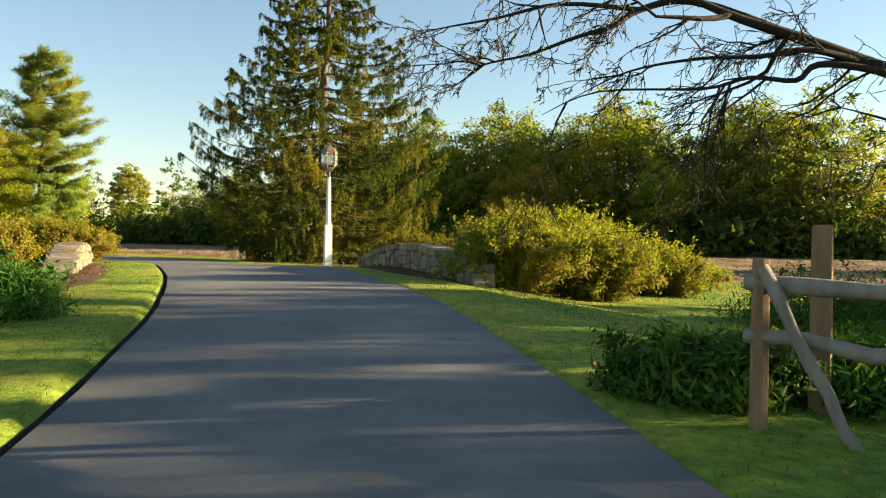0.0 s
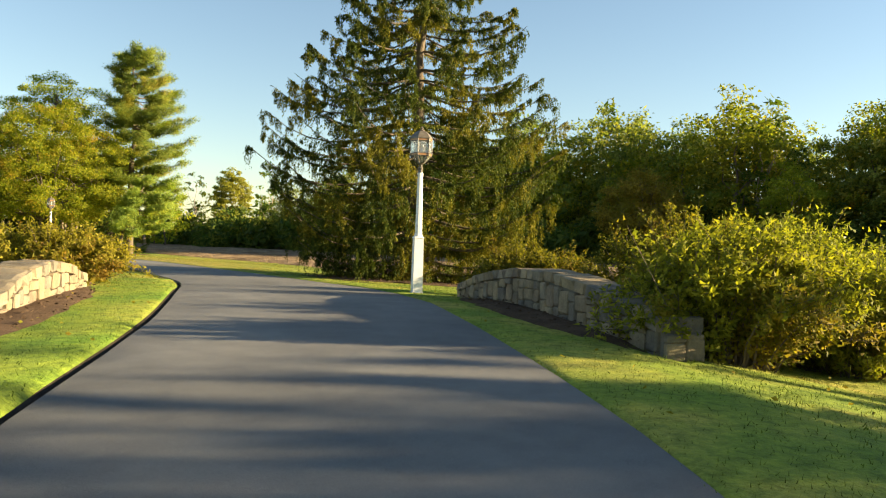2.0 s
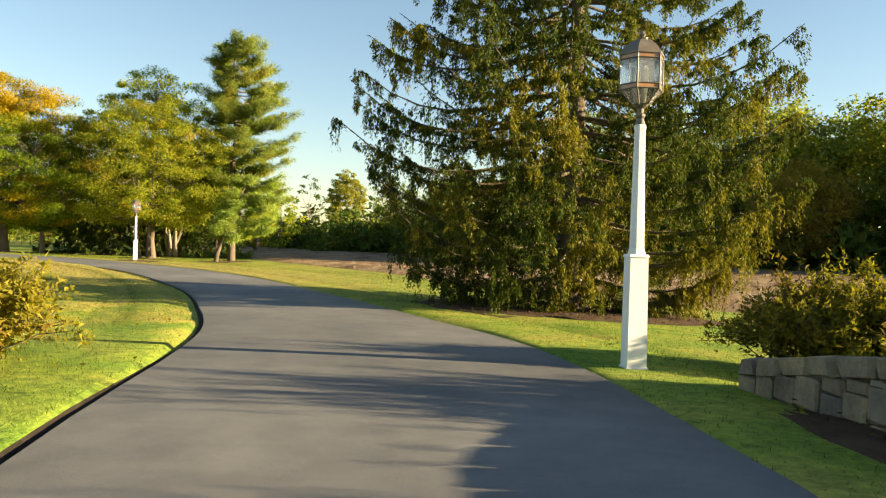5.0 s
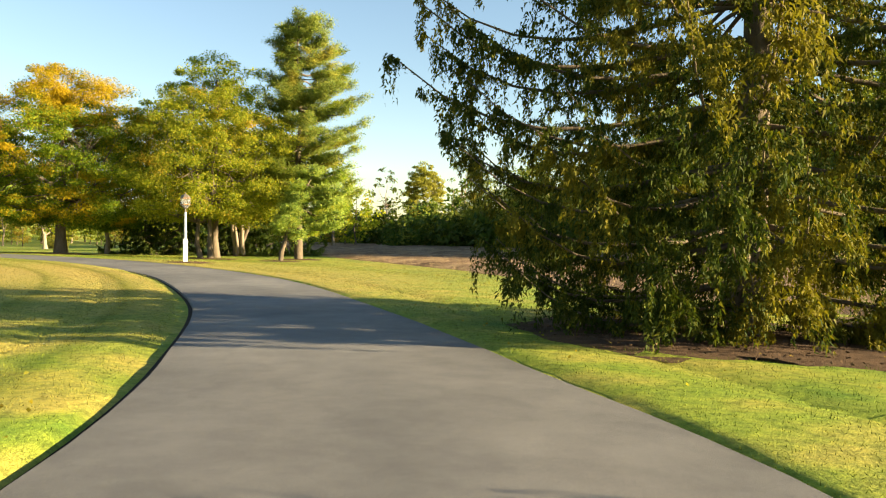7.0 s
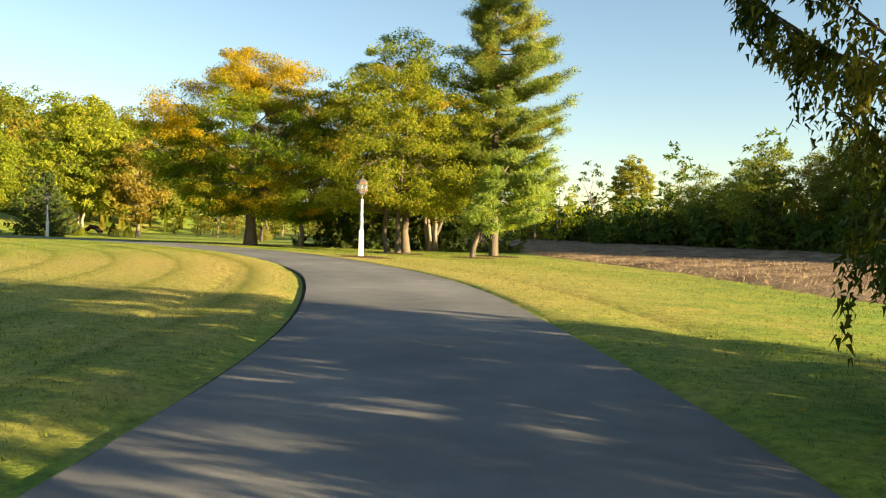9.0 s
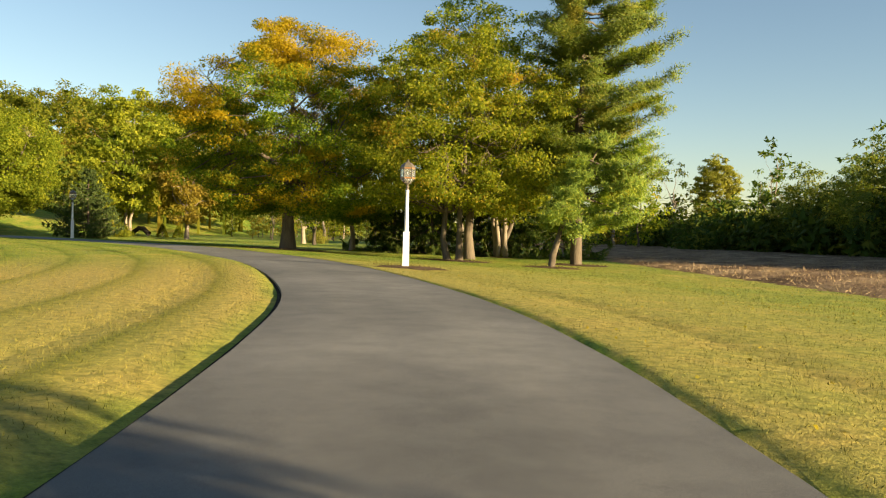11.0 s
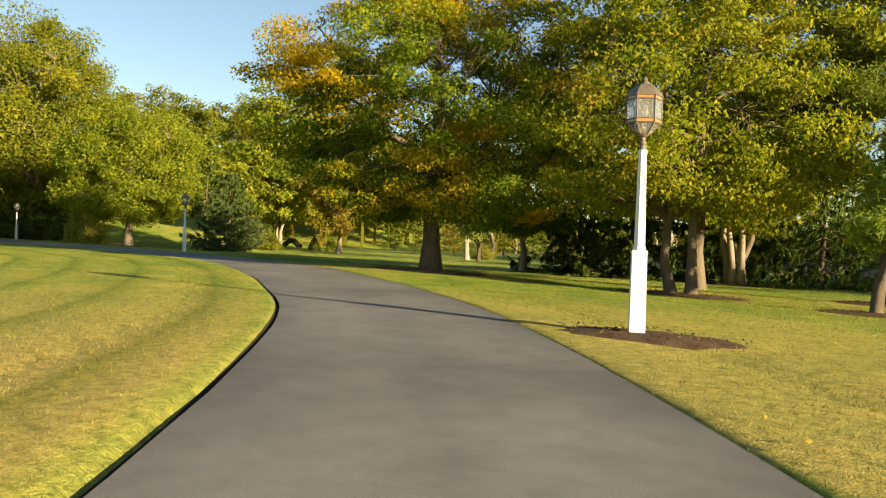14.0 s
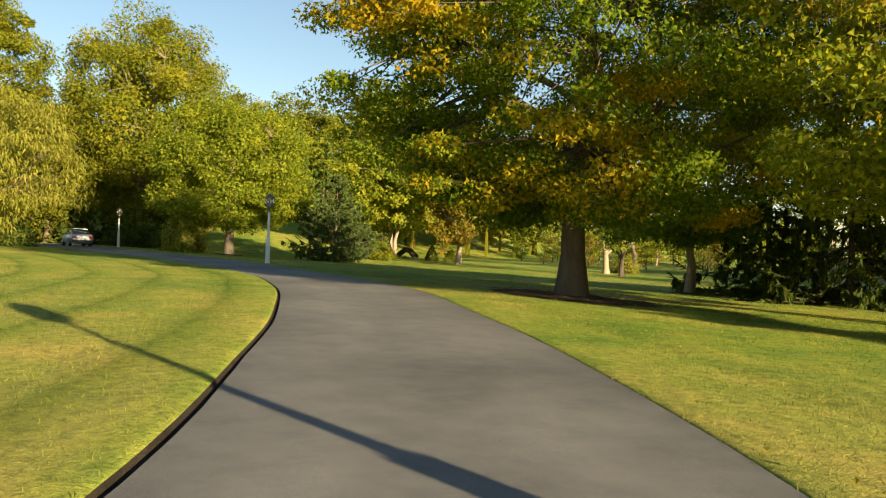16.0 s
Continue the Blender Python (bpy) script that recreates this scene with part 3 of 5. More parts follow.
def bush(name, m, label, material, radii, seed, clumps=60, per=120, leaf=0.07, stems=40, category="shrub", slim=0.5, up=0.25):
    rng = np.random.RandomState(seed)
    ob = thing(name, m, label, category)
    wood, crown = Geo(), Geo()
    rx, ry, rz = radii
    d = rng.normal(size=(clumps, 3))
    d[:, 2] = np.abs(d[:, 2])
    d /= np.linalg.norm(d, axis=1)[:, None]
    C = d * (rng.uniform(0.05, 1, (clumps, 1)) ** 0.4) * np.array([rx, ry, rz])
    C *= 1 + 0.18 * rng.normal(size=(clumps, 1))
    C[:, 2] = np.maximum(C[:, 2], 0.05)
    for c in C[:stems]:
        wood.tube(curve((c[0] * 0.2, c[1] * 0.2, -0.1), c * np.array([1.05, 1.05, 1.1]), 0.12 * rz, rng, 6, 0.03), np.linspace(0.02, 0.004, 6), 4)
    n = rng.poisson(per, clumps)
    cen = np.repeat(C, n, 0)
    off = rng.normal(0, 0.5, (len(cen), 3)) * np.array([rx, ry, rz * 1.1]) * 0.29
    pos = cen + off
    pos[:, 2] = np.abs(pos[:, 2])
    a = off + rng.normal(0, 0.4, off.shape) + np.array([0, 0, up])
    size = leaf * rng.uniform(0.6, 1.4, len(pos))
    crown.leaves(pos, a, size, size * slim, rng, pos / np.array([rx, ry, rz]) + np.array([0, 0, 0.2]) + rng.normal(0, 0.6, pos.shape), True)
    # shoots that stand out of the outline
    for c in C[np.argsort(-C[:, 2])][: clumps // 2]:
        e = c + np.array([rng.normal(0, 0.12) * rx, rng.normal(0, 0.12) * ry, rz * rng.uniform(0.05, 0.2)])
        wood.tube(curve(c, e, 0, rng, 3, 0.02), [0.006, 0.005, 0.003], 3)
        k = 14
        t = rng.uniform(0.1, 1, (k, 1))
        crown.leaves(c + (e - c) * t, rng.normal(size=(k, 3)) + np.array([0, 0, 0.6]), leaf * 0.9, leaf * 0.45, rng)
    tagged(part("stem_mass", wood, BARK, ob), kind="stuff")
    part("foliage", crown, material, ob)
    return ob


def conifer(name, m, label, material, H, R, base, trunk_r, seed, whorls=26, arms=9, droop=0.25, hang=0.7, strings=26, needle=0.12, taper=0.85, ragged=0.25, category="tree", group="", profile=None, slim=0.2, lift=0.18, beads=12, fan=0.2):
    """A spruce: whorls of boughs that sag and turn up at the tip, with curtains of twigs hanging from them."""
    rng = np.random.RandomState(seed)
    tree = thing(name, m, label, category, group)
    wood, boughs, crown = Geo(), Geo(), Geo()
    tp = curve((0, 0, -0.2), (rng.normal(0, 0.1), rng.normal(0, 0.1), H), 0, rng, 10, 0.004)
    wood.tube(tp, trunk_r * np.linspace(1, 0.06, 10), 9)
    for w in range(whorls):
        f = (w + rng.uniform(-0.3, 0.3)) / whorls
        f = max(f, 0.0)
        z = base + (H - base) * f
        reach = np.interp(z, *profile) if profile else R * (1 - f) ** taper + 0.25
        for k in range(max(3, int(round(arms * (1 - 0.45 * f))))):
            ang = 2.399 * (w * arms + k) + rng.uniform(-0.35, 0.35)
            L = reach * rng.uniform(1 - ragged * 1.6, 1 + ragged * 0.6)
            t = np.linspace(0, 1, 8)
            rise = lift * (1 - 0.4 * f)
            zc = z + L * (-droop * np.sin(np.pi * t * 0.62) * 1.5 * t ** 0.3 + rise * t ** 3 * 1.6) * (1 if f < 0.8 else 0.3) + (0.35 * L * t if f > 0.8 else 0)
            bend = rng.normal(0, 0.12)
            x, y = np.cos(ang + bend * t) * L * t, np.sin(ang + bend * t) * L * t
            p = np.stack([x, y, np.maximum(zc, 0.12)], 1)
            boughs.tube(p, (0.011 + 0.008 * L) * np.linspace(1, 0.15, 8), 4)
            # twigs: side sprays and hanging strings
            ns = int(strings * (0.35 + 0.65 * L / R))
            nc = ns // 6 + 1
            pick = np.repeat(np.arange(nc), 6)[:ns]
            tt = np.clip((rng.uniform(0.1, 1, nc) ** 0.75)[pick] + rng.normal(0, 0.014, ns), 0.05, 1)
            bp = np.stack([np.interp(tt, t, p[:, i]) for i in range(3)], 1)
            out = np.array([math.cos(ang), math.sin(ang), 0])
            side = np.array([-out[1], out[0], 0])
            sgn = rng.choice([-1, 1], nc)[pick][:, None]
            spread = (np.clip(rng.uniform(0.1, 0.9, nc)[pick] + rng.normal(0, 0.05, ns), 0.05, 1) * (0.3 + 0.15 * L) * (1.3 - 0.95 * tt))[:, None]
            tip = bp + side * sgn * spread + out * spread * 0.5
            hl = hang * (0.2 + 1.1 * rng.uniform(0, 1, nc) ** 1.4)[pick] * rng.uniform(0.55, 1.1, ns) * (0.45 + 0.55 * (1 - f))
            tip[:, 2] -= 0.12 * spread[:, 0]
            nn = beads
            u = np.linspace(0, 1, nn)[None, :, None]
            # out along the spray, then down along the string
            path = bp[:, None] + (tip - bp)[:, None] * np.minimum(u * 2, 1)
            path[:, :, 2] -= (np.maximum(u - 0.35, 0) / 0.65)[:, :, 0] * hl[:, None]
            path = path + rng.normal(0, 0.025, path.shape)
            c = path.reshape(-1, 3)
            c[:, 2] = np.maximum(c[:, 2], 0.06)
            dirv = np.tile(np.array([0, 0, -0.75]), (len(c), 1)) + rng.normal(0, fan, (len(c), 3)) + np.repeat(side * sgn * 0.15 + out * 0.12, nn, 0)
            sz = needle * 1.35 * rng.uniform(0.7, 1.3, len(c))
            crown.leaves(c, dirv, sz, sz * slim * 1.15, rng, None, True)
            # needles along the bough itself
            k2 = int(16 + 14 * L)
            t2 = rng.uniform(0.2, 1, k2)
            b2 = np.stack([np.interp(t2, t, p[:, i]) for i in range(3)], 1)
            crown.leaves(b2, out * 0.8 + rng.normal(0, 0.5, (k2, 3)), needle * 1.8, needle * 0.4, rng, None, True)
    part("trunk", wood, BARK, tree, smooth=True)
    tagged(part("bough_mass", boughs, BARK, tree, smooth=True), kind="stuff")
    part("crown", crown, material, tree)
    return tree


def pine(name, m, label, material, H, R, base, trunk_r, seed, whorls=16, lean=(0, 0), group="", sunny=None, bias=0.3):
    """A white pine: level boughs in open tiers that carry tufts of long needles towards their ends."""
    rng = np.random.RandomState(seed)
    tree = thing(name, m, label, "tree", group)
    wood, boughs, crown = Geo(), Geo(), Geo()
    tp = curve((0, 0, -0.2), (lean[0], lean[1], H), 0, rng, 10, 0.008)
    if abs(lean[0]) + abs(lean[1]) > 1:
        tp[1:-1, :2] -= np.array(lean) * 0.18 * np.sin(np.linspace(0, np.pi, 10))[1:-1, None]
    wood.tube(tp, trunk_r * np.linspace(1, 0.08, 10) ** 0.9, 9)
    for w in range(whorls):
        f = w / whorls
        z = base + (H - base) * f
        cx, cy = np.interp(z, tp[:, 2], tp[:, 0]), np.interp(z, tp[:, 2], tp[:, 1])
        for k in range(rng.randint(5, 9)):
            ang = 2.399 * (w * 5 + k) + rng.uniform(-0.5, 0.5)
            L = R * np.interp(f, [0, 0.3, 0.6, 0.86, 0.95, 1], [0.85, 1.0, 0.84, 0.62, 0.4, 0.12]) * rng.uniform(0.45, 1.08)
            if sunny is not None:
                L *= 1 + bias * math.cos(ang - sunny)
            z0 = z + rng.uniform(-0.3, 0.3)
            t = np.linspace(0, 1, 7)
            p = np.stack([cx + np.cos(ang) * L * t, cy + np.sin(ang) * L * t, z0 + L * ((0.26 * f - 0.05) * t + 0.1 * t ** 2 - 0.10 * np.sin(np.pi * t))], 1)
            p[1:-1] += rng.normal(0, 0.03 * L, (5, 3))
            boughs.tube(p, (0.012 + 0.012 * L) * np.linspace(1, 0.2, 7), 5)
            nb = int(9 + 9 * L)
            tt = rng.uniform(0.3, 1.0, nb)
            b0 = np.stack([np.interp(tt, t, p[:, i]) for i in range(3)], 1)
            sp = (0.16 + 0.13 * L) * rng.uniform(0.4, 1.3, nb)
            aa = ang + rng.choice([-1, 1], nb) * rng.uniform(0.3, 1.2, nb)
            b1 = b0 + np.stack([np.cos(aa) * sp, np.sin(aa) * sp, 0.18 * sp + rng.uniform(-0.06, 0.12, nb)], 1)
            for q0, q1 in zip(b0[::4], b1[::4]):
                boughs.tube([q0, q1], [0.012, 0.005], 3)
            per = 38
            u = rng.uniform(0.35, 1.1, (nb, per, 1))
            c = (b0[:, None] + (b1 - b0)[:, None] * u + rng.normal(0, 1, (nb, per, 3)) * np.array([0.17, 0.17, 0.11])).reshape(-1, 3)
            dv = np.repeat(b1 - b0, per, 0)
            dv = dv / (np.linalg.norm(dv, axis=1)[:, None] + 1e-6) * 0.7 + rng.normal(0, 0.55, c.shape) + np.array([0, 0, 0.3])
            crown.leaves(c, dv, 0.21 * rng.uniform(0.7, 1.2, len(c)), 0.05, rng, rng.normal(0, 0.6, c.shape) + np.array([math.cos(ang), math.sin(ang), 0.6]), True)
    part("trunk", wood, BARK, tree, smooth=True)
    tagged(part("bough_mass", boughs, BARK, tree, smooth=True), kind="stuff")
    part("crown", crown, material, tree)
    return tree


# the big spruce by the drive
conifer("norway_spruce", at(-5.6, 32.0), "large Norway spruce with drooping boughs beside the drive", G_SPRUCE, 13.6, 5.3, 0.4, 0.3, 11, whorls=29, arms=9, droop=0.12,
        hang=0.68, strings=132, needle=0.056, ragged=0.11, slim=0.36, lift=0.2, beads=22, fan=0.34, profile=([0.4, 1.2, 2.2, 3.2, 5.2, 6.0, 7.2, 8.2, 9.5, 11.0, 13.6], [3.5, 4.1, 4.8, 5.15, 4.8, 4.6, 4.1, 3.6, 2.9, 2.0, 0.3]))
# white pines at the field's edge
pine("white_pine", at(-37.4, 67.7), "tall white pine with open level tiers of boughs", G_PINE, 17.2, 4.3, 3.9, 0.32, 21, whorls=20, sunny=0.85)
pine("leaning_pine", at(-34.9, 61.9), "small leaning pine with a bare curved trunk", G_PINE, 6.2, 2.4, 2.0, 0.17, 22, whorls=6, lean=(0.1, 4.3), sunny=0.75, bias=0.65)
# the group of trees beyond the second lamp
broadleaf("oak_tree", at(-41.2, 62.4), "young oak with bronze-green leaves in a mulch ring", G_OAK, 12.0, 5.7, 0.8, 0.27, 31, skirt=2.7, clumps=290, per=200, leaf=0.125, stems=2, clump_r=0.105, lumpy=0.4)
broadleaf("oak_tree", at(-44.3, 67.2), "broad oak with olive leaves turning brown", G_OAK, 15.0, 6.2, 0.8, 0.28, 32, skirt=2.9, clumps=330, per=200, leaf=0.14, clump_r=0.1, lumpy=0.35)
broadleaf("clump_tree", at(-47.6, 74.3), "many-stemmed tree with pale splayed stems", G_OAK, 10.5, 4.7, 2.4, 0.3, 33, clumps=130, per=280, leaf=0.2, stems=6, bark=PALE_BARK)
broadleaf("sugar_maple", at(-51.8, 60.0), "big maple, green below and orange at the top", G_MAPLE, 13.0, 7.2, 0.4, 0.4, 34, skirt=2.3, clumps=430, per=450, leaf=0.112, clump_r=0.098, lumpy=0.5, shape=0.5)
broadleaf("lawn_tree", at(-58.9, 71.0), "dark bronze-green tree with a pale trunk on the lawn", G_BRONZE, 12.3, 4.8, 0.6, 0.2, 36, skirt=2.2, clumps=190, per=300, leaf=0.14, bark=PALE_BARK)
for x, y, h, r, seed in ((-57.4, 73.8, 8.2, 3.8, 37), (-53.2, 73.4, 8.6, 3.8, 38), (-49.4, 75.8, 9.0, 3.7, 39), (-45.3, 77.5, 9.0, 3.6, 40)):
    conifer("dark_spruce", at(x, y), "dark dense spruce behind the group of trees", G_DARKSPRUCE, h, r, 0.2, 0.15, seed, whorls=16, arms=9, hang=0.5, strings=20, needle=0.18, slim=0.26, group="spruces behind the group")
# dark spruces between the far lawn and the hill
for x, y, h, r, seed in ((-133.5, 75.0, 12.0, 4.2, 54), (-137.5, 80.0, 14.0, 4.6, 55), (-131.0, 83.5, 11.5, 4.0, 56)):
    conifer("dark_spruce", at(x, y), "dark dense spruce beyond the far lawn", G_DARKSPRUCE, h, r, 0.2, 0.15, seed, whorls=14, arms=8, hang=0.5, strings=12, needle=0.3, slim=0.3, group="spruces beyond the lawn")
# the far lawn
broadleaf("round_tree", at(-100.3, 60.3), "round green tree with a pale trunk on the far lawn", G_GREEN, 12.8, 6.6, 1.0, 0.4, 41, skirt=2.6, clumps=260, per=370, leaf=0.2, bark=PALE_BARK, clump_r=0.15, lumpy=0.35, flat=0.95)
conifer("blue_spruce", at(-94.7, 67.5), "blue spruce with a silvery pointed top", G_BLUE, 7.0, 3.7, 0.2, 0.15, 42, whorls=20, arms=10, droop=0.03, hang=0.2, strings=26, needle=0.17)
broadleaf("sycamore", at(-128.0, 57.0), "huge sycamore with pale limbs among its leaves", G_SYCAMORE, 25.0, 11.0, 1.5, 0.6, 43, skirt=2.6, clumps=330, per=360, leaf=0.27, bark=PALE_BARK, clump_r=0.13, lumpy=0.7, flat=0.95)
broadleaf("tall_tree", at(-124.0, 47.0), "tall green tree beside the far bend of the drive", G_SYCAMORE, 15.0, 6.0, 1.5, 0.35, 45, clumps=170, per=260, leaf=0.26, flat=0.95)
broadleaf("tall_tree", at(-135.0, 41.5), "very tall yellow-green tree behind the willow", G_SYCAMORE, 27.0, 5.5, 6.0, 0.4, 35, clumps=170, per=260, leaf=0.29, flat=0.95)
broadleaf("weeping_willow", at(-94.5, 42.0), "weeping willow with tawny hanging foliage", G_WILLOW, 11.5, 6.4, 0.6, 0.4, 46, clumps=170, per=190, leaf=0.34, droop=2.6, slim=0.3)
broadleaf("yellow_tree", at(-105.5, 77.0), "tall yellow-leaved tree with pale trunks", G_YELLOW, 16.5, 6.0, 2.2, 0.3, 47, clumps=160, per=200, leaf=0.32, stems=2, bark=PALE_BARK)
broadleaf("rusty_tree", at(-98.5, 80.5), "rust-coloured tree with thinning leaves", G_RUST, 12.5, 3.6, 1.6, 0.25, 48, clumps=90, per=150, leaf=0.3, bark=PALE_BARK)
broadleaf("yellow_tree", at(-112.0, 80.0), "small yellow-green tree behind the blue spruce", G_YELLOW, 8.0, 4.0, 1.6, 0.2, 49, clumps=90, per=150, leaf=0.3, bark=PALE_BARK)
broadleaf("far_poplar", at(-90.6, 202.8), "tall poplar beyond the field, paled for sun and haze", G_SUNLIT_POPLAR, 20.0, 5.2, 3.5, 0.4, 44, clumps=220, per=90, leaf=0.4, lumpy=0.6, clump_r=0.15)

broadleaf("golden_tree", at(5.8, 97.0), "golden-leaved tree in front of the dark woods", G_RUST, 10.6, 4.6, 1.5, 0.25, 52, clumps=180, per=75, leaf=0.27, lumpy=0.5, clump_r=0.2)
broadleaf("golden_tree", at(20.5, 92.5), "thin golden tree at the edge of the dark woods", G_YELLOW, 11.0, 3.2, 2.0, 0.22, 53, clumps=130, per=60, leaf=0.27, bark=PALE_BARK, lumpy=0.4, clump_r=0.2)

# woods: a few kinds, copied
def woods():
    rng = np.random.RandomState(77)
    mats = (G_WOODS, G_WOODS, G_OAK, G_YELLOW, G_RUST)
    kinds = [broadleaf("woodland_tree", pose(300, 300, 0), "woodland tree in autumn leaf at the edge of the woods", mt, 15, 4.8, 0.6, 0.25, 50 + i, clumps=150, per=46, leaf=0.3, shape=0.5, lumpy=0.55, clump_r=0.2, group="woodland edge", far_off=True)
             for i, mt in enumerate(mats)]
    kinds.append(broadleaf("bare_tree", pose(300, 300, 0), "thinly leaved tree at the edge of the woods", G_DARK, 15, 4.0, 2.0, 0.22, 57, clumps=34, per=14, leaf=0.5, bark=PALE_BARK, group="thin trees"))
    kinds.append(bush("undergrowth", pose(300, 300, 0), "dark tangled undergrowth at the foot of the woods", G_DARK, (4.0, 2.5, 2.6), 58, clumps=26, per=30, leaf=0.5, stems=4))
    kinds += [broadleaf("hill_tree", pose(300, 300, 0), "rounded tree of the far woods, also added unseen for shade", mt, 15, 5.2, 0.6, 0.25, 70 + i, clumps=27, per=42, leaf=0.62, shape=0.5, lumpy=0.5, clump_r=0.26, group="hill woods", far_off=True)
              for i, mt in enumerate(mats)]
    used = [False] * len(kinds)

    def put(x, y, k, s):
        m = at(x, y, rng.uniform(0, 360), s)
        if used[k]:
            copy_thing(kinds[k], m)
        else:
            kinds[k].matrix_basis, used[k] = m, True
    # east of the field, nearer towards the south
    for i in range(52):
        f = i / 51
        x, y = -22 + 68 * f + rng.normal(0, 1.5), 117 - 25 * f ** 1.3 + rng.normal(0, 2) + (i % 2) * 7
        put(x, y, rng.choice(6, p=[0.3, 0.3, 0.2, 0.07, 0.06, 0.07]), rng.uniform(0.82, 1.42) * (1.06 - 0.2 * f))
    for i in range(44):
        f = i / 43
        put(-22 + 68 * f + rng.normal(0, 1), 111 - 25 * f ** 1.3 + rng.normal(0, 1), 6, rng.uniform(0.9, 1.5))
    for i in range(15):
        f = i / 14
        put(-52 + 31 * f + rng.normal(0, 1), 136 - 14 * f + rng.normal(0, 2), rng.choice([0, 1, 4], p=[0.5, 0.35, 0.15]), rng.uniform(0.55, 0.7) + 0.3 * f)
    # along the field's far end
    for i in range(62):
        f = i / 61
        x, y = -165 + 143 * f + rng.normal(0, 3), 235 - 112 * f + rng.normal(0, 5)
        put(x, y, rng.choice([7, 5], p=[0.82, 0.18]), rng.uniform(0.4, 0.72) + 0.15 * f)
    for i in range(52):
        f = i / 51
        put(-165 + 149 * f + rng.normal(0, 1), 228 - 112 * f + rng.normal(0, 2), 6, rng.uniform(1.0, 1.8))
    for i in range(40):
        put(rng.uniform(-168, -106), rng.uniform(92, 150), 7 + rng.choice(5, p=[0.15, 0.4, 0.2, 0.2, 0.05]), rng.uniform(0.42, 0.68))
    for i in range(22):
        put(-130 + rng.normal(0, 4), 30 + i * 2.6, rng.choice([7, 6, 6]), rng.uniform(0.5, 0.9))
    # the open grove at the back of the park
    for i in range(44):
        x, y = -66 - 1.35 * i + rng.normal(0, 2), 98 + rng.uniform(-4, 34)
        put(x, y, rng.choice([8, 9, 10, 11, 5], p=[0.15, 0.1, 0.15, 0.25, 0.35]), rng.uniform(0.45, 0.8))
    for i in range(16):
        put(-60 - 5 * i + rng.normal(0, 2), 138 + rng.normal(0, 3), rng.choice([6, 7, 9]), rng.uniform(0.8, 1.3))
    # unseen trees added east of the bridge, which shade it
    for i in range(46):
        x = 24 + rng.uniform(0, 26)
        y = -16 + i * 0.75 + rng.normal(0, 1) + 0.27 * (x - 24)
        put(x, min(y, 9 + 0.27 * x), 7 + rng.choice(5), rng.uniform(0.6, 0.9))
    # more unseen trees, added to shade the foot of the big spruce
    for i in range(9):
        put(37 + rng.uniform(0, 9), 37.5 + i * 1.0, 7 + rng.choice(5), rng.uniform(0.75, 0.88))
    # unseen undergrowth added below the trees that shade the bridge
    for i in range(12):
        put(23 + rng.normal(0, 2), -10 + 2.2 * i, 6, rng.uniform(0.9, 1.4))


def hill_woods():
    """The closed woods on the western hill: rounded crowns of uneven size, too many to tell apart."""
    rng = np.random.RandomState(78)
    g = Geo()
    for i in range(300):
        f = rng.uniform(0, 1)
        x, y = -138 - 114 * f, 50 + rng.uniform(-14, 122) * (0.5 + f)
        z, h, r = gz(x, y), rng.uniform(9, 15), rng.uniform(3.2, 5.4)
        g.tube([(x, y, z - 0.5), (x, y, z + h * 0.7)], [0.3, 0.1], 4)
        for _ in range(13):
            d = rng.normal(size=3)
            d /= np.linalg.norm(d)
            c = np.array([x, y, z + h * 0.6]) + d * np.array([r, r, h * 0.4]) * rng.uniform(0.55, 1)
            off = rng.normal(size=(48, 3))
            off /= np.linalg.norm(off, axis=1)[:, None]
            pos = c + off * r * 0.42 * rng.uniform(0.3, 1, (48, 1)) * np.array([1, 1, 0.7])
            g.leaves(pos, off + rng.normal(0, 0.7, off.shape), 0.62, 0.5, rng, off * 0.6 + d * 0.6 + np.array([0, 0, 0.3]) + rng.normal(0, 0.5, off.shape), True)
    tagged(new("hill_woods", g.mesh("hill_woods", G_HILL)), "closed autumn woods covering the distant hill", "woods", kind="stuff")


woods()
hill_woods()


# ---- lamps ----
GLASS = bpy.data.materials.new("lantern_glass")
GLASS.use_nodes = True
gp = GLASS.node_tree.nodes["Principled BSDF"]
gp.inputs["Base Color"].default_value, gp.inputs["Roughness"].default_value = (0.9, 0.9, 0.87, 1), 0.12
gp.inputs["Transmission Weight"].default_value = 0.9


AMBER = surface("amber_glass", [(0.3, (0.27, 0.13, 0.05)), (0.7, (0.38, 0.2, 0.09))], 8, 40, 0.25, 0.5, 0.1, 0.001)


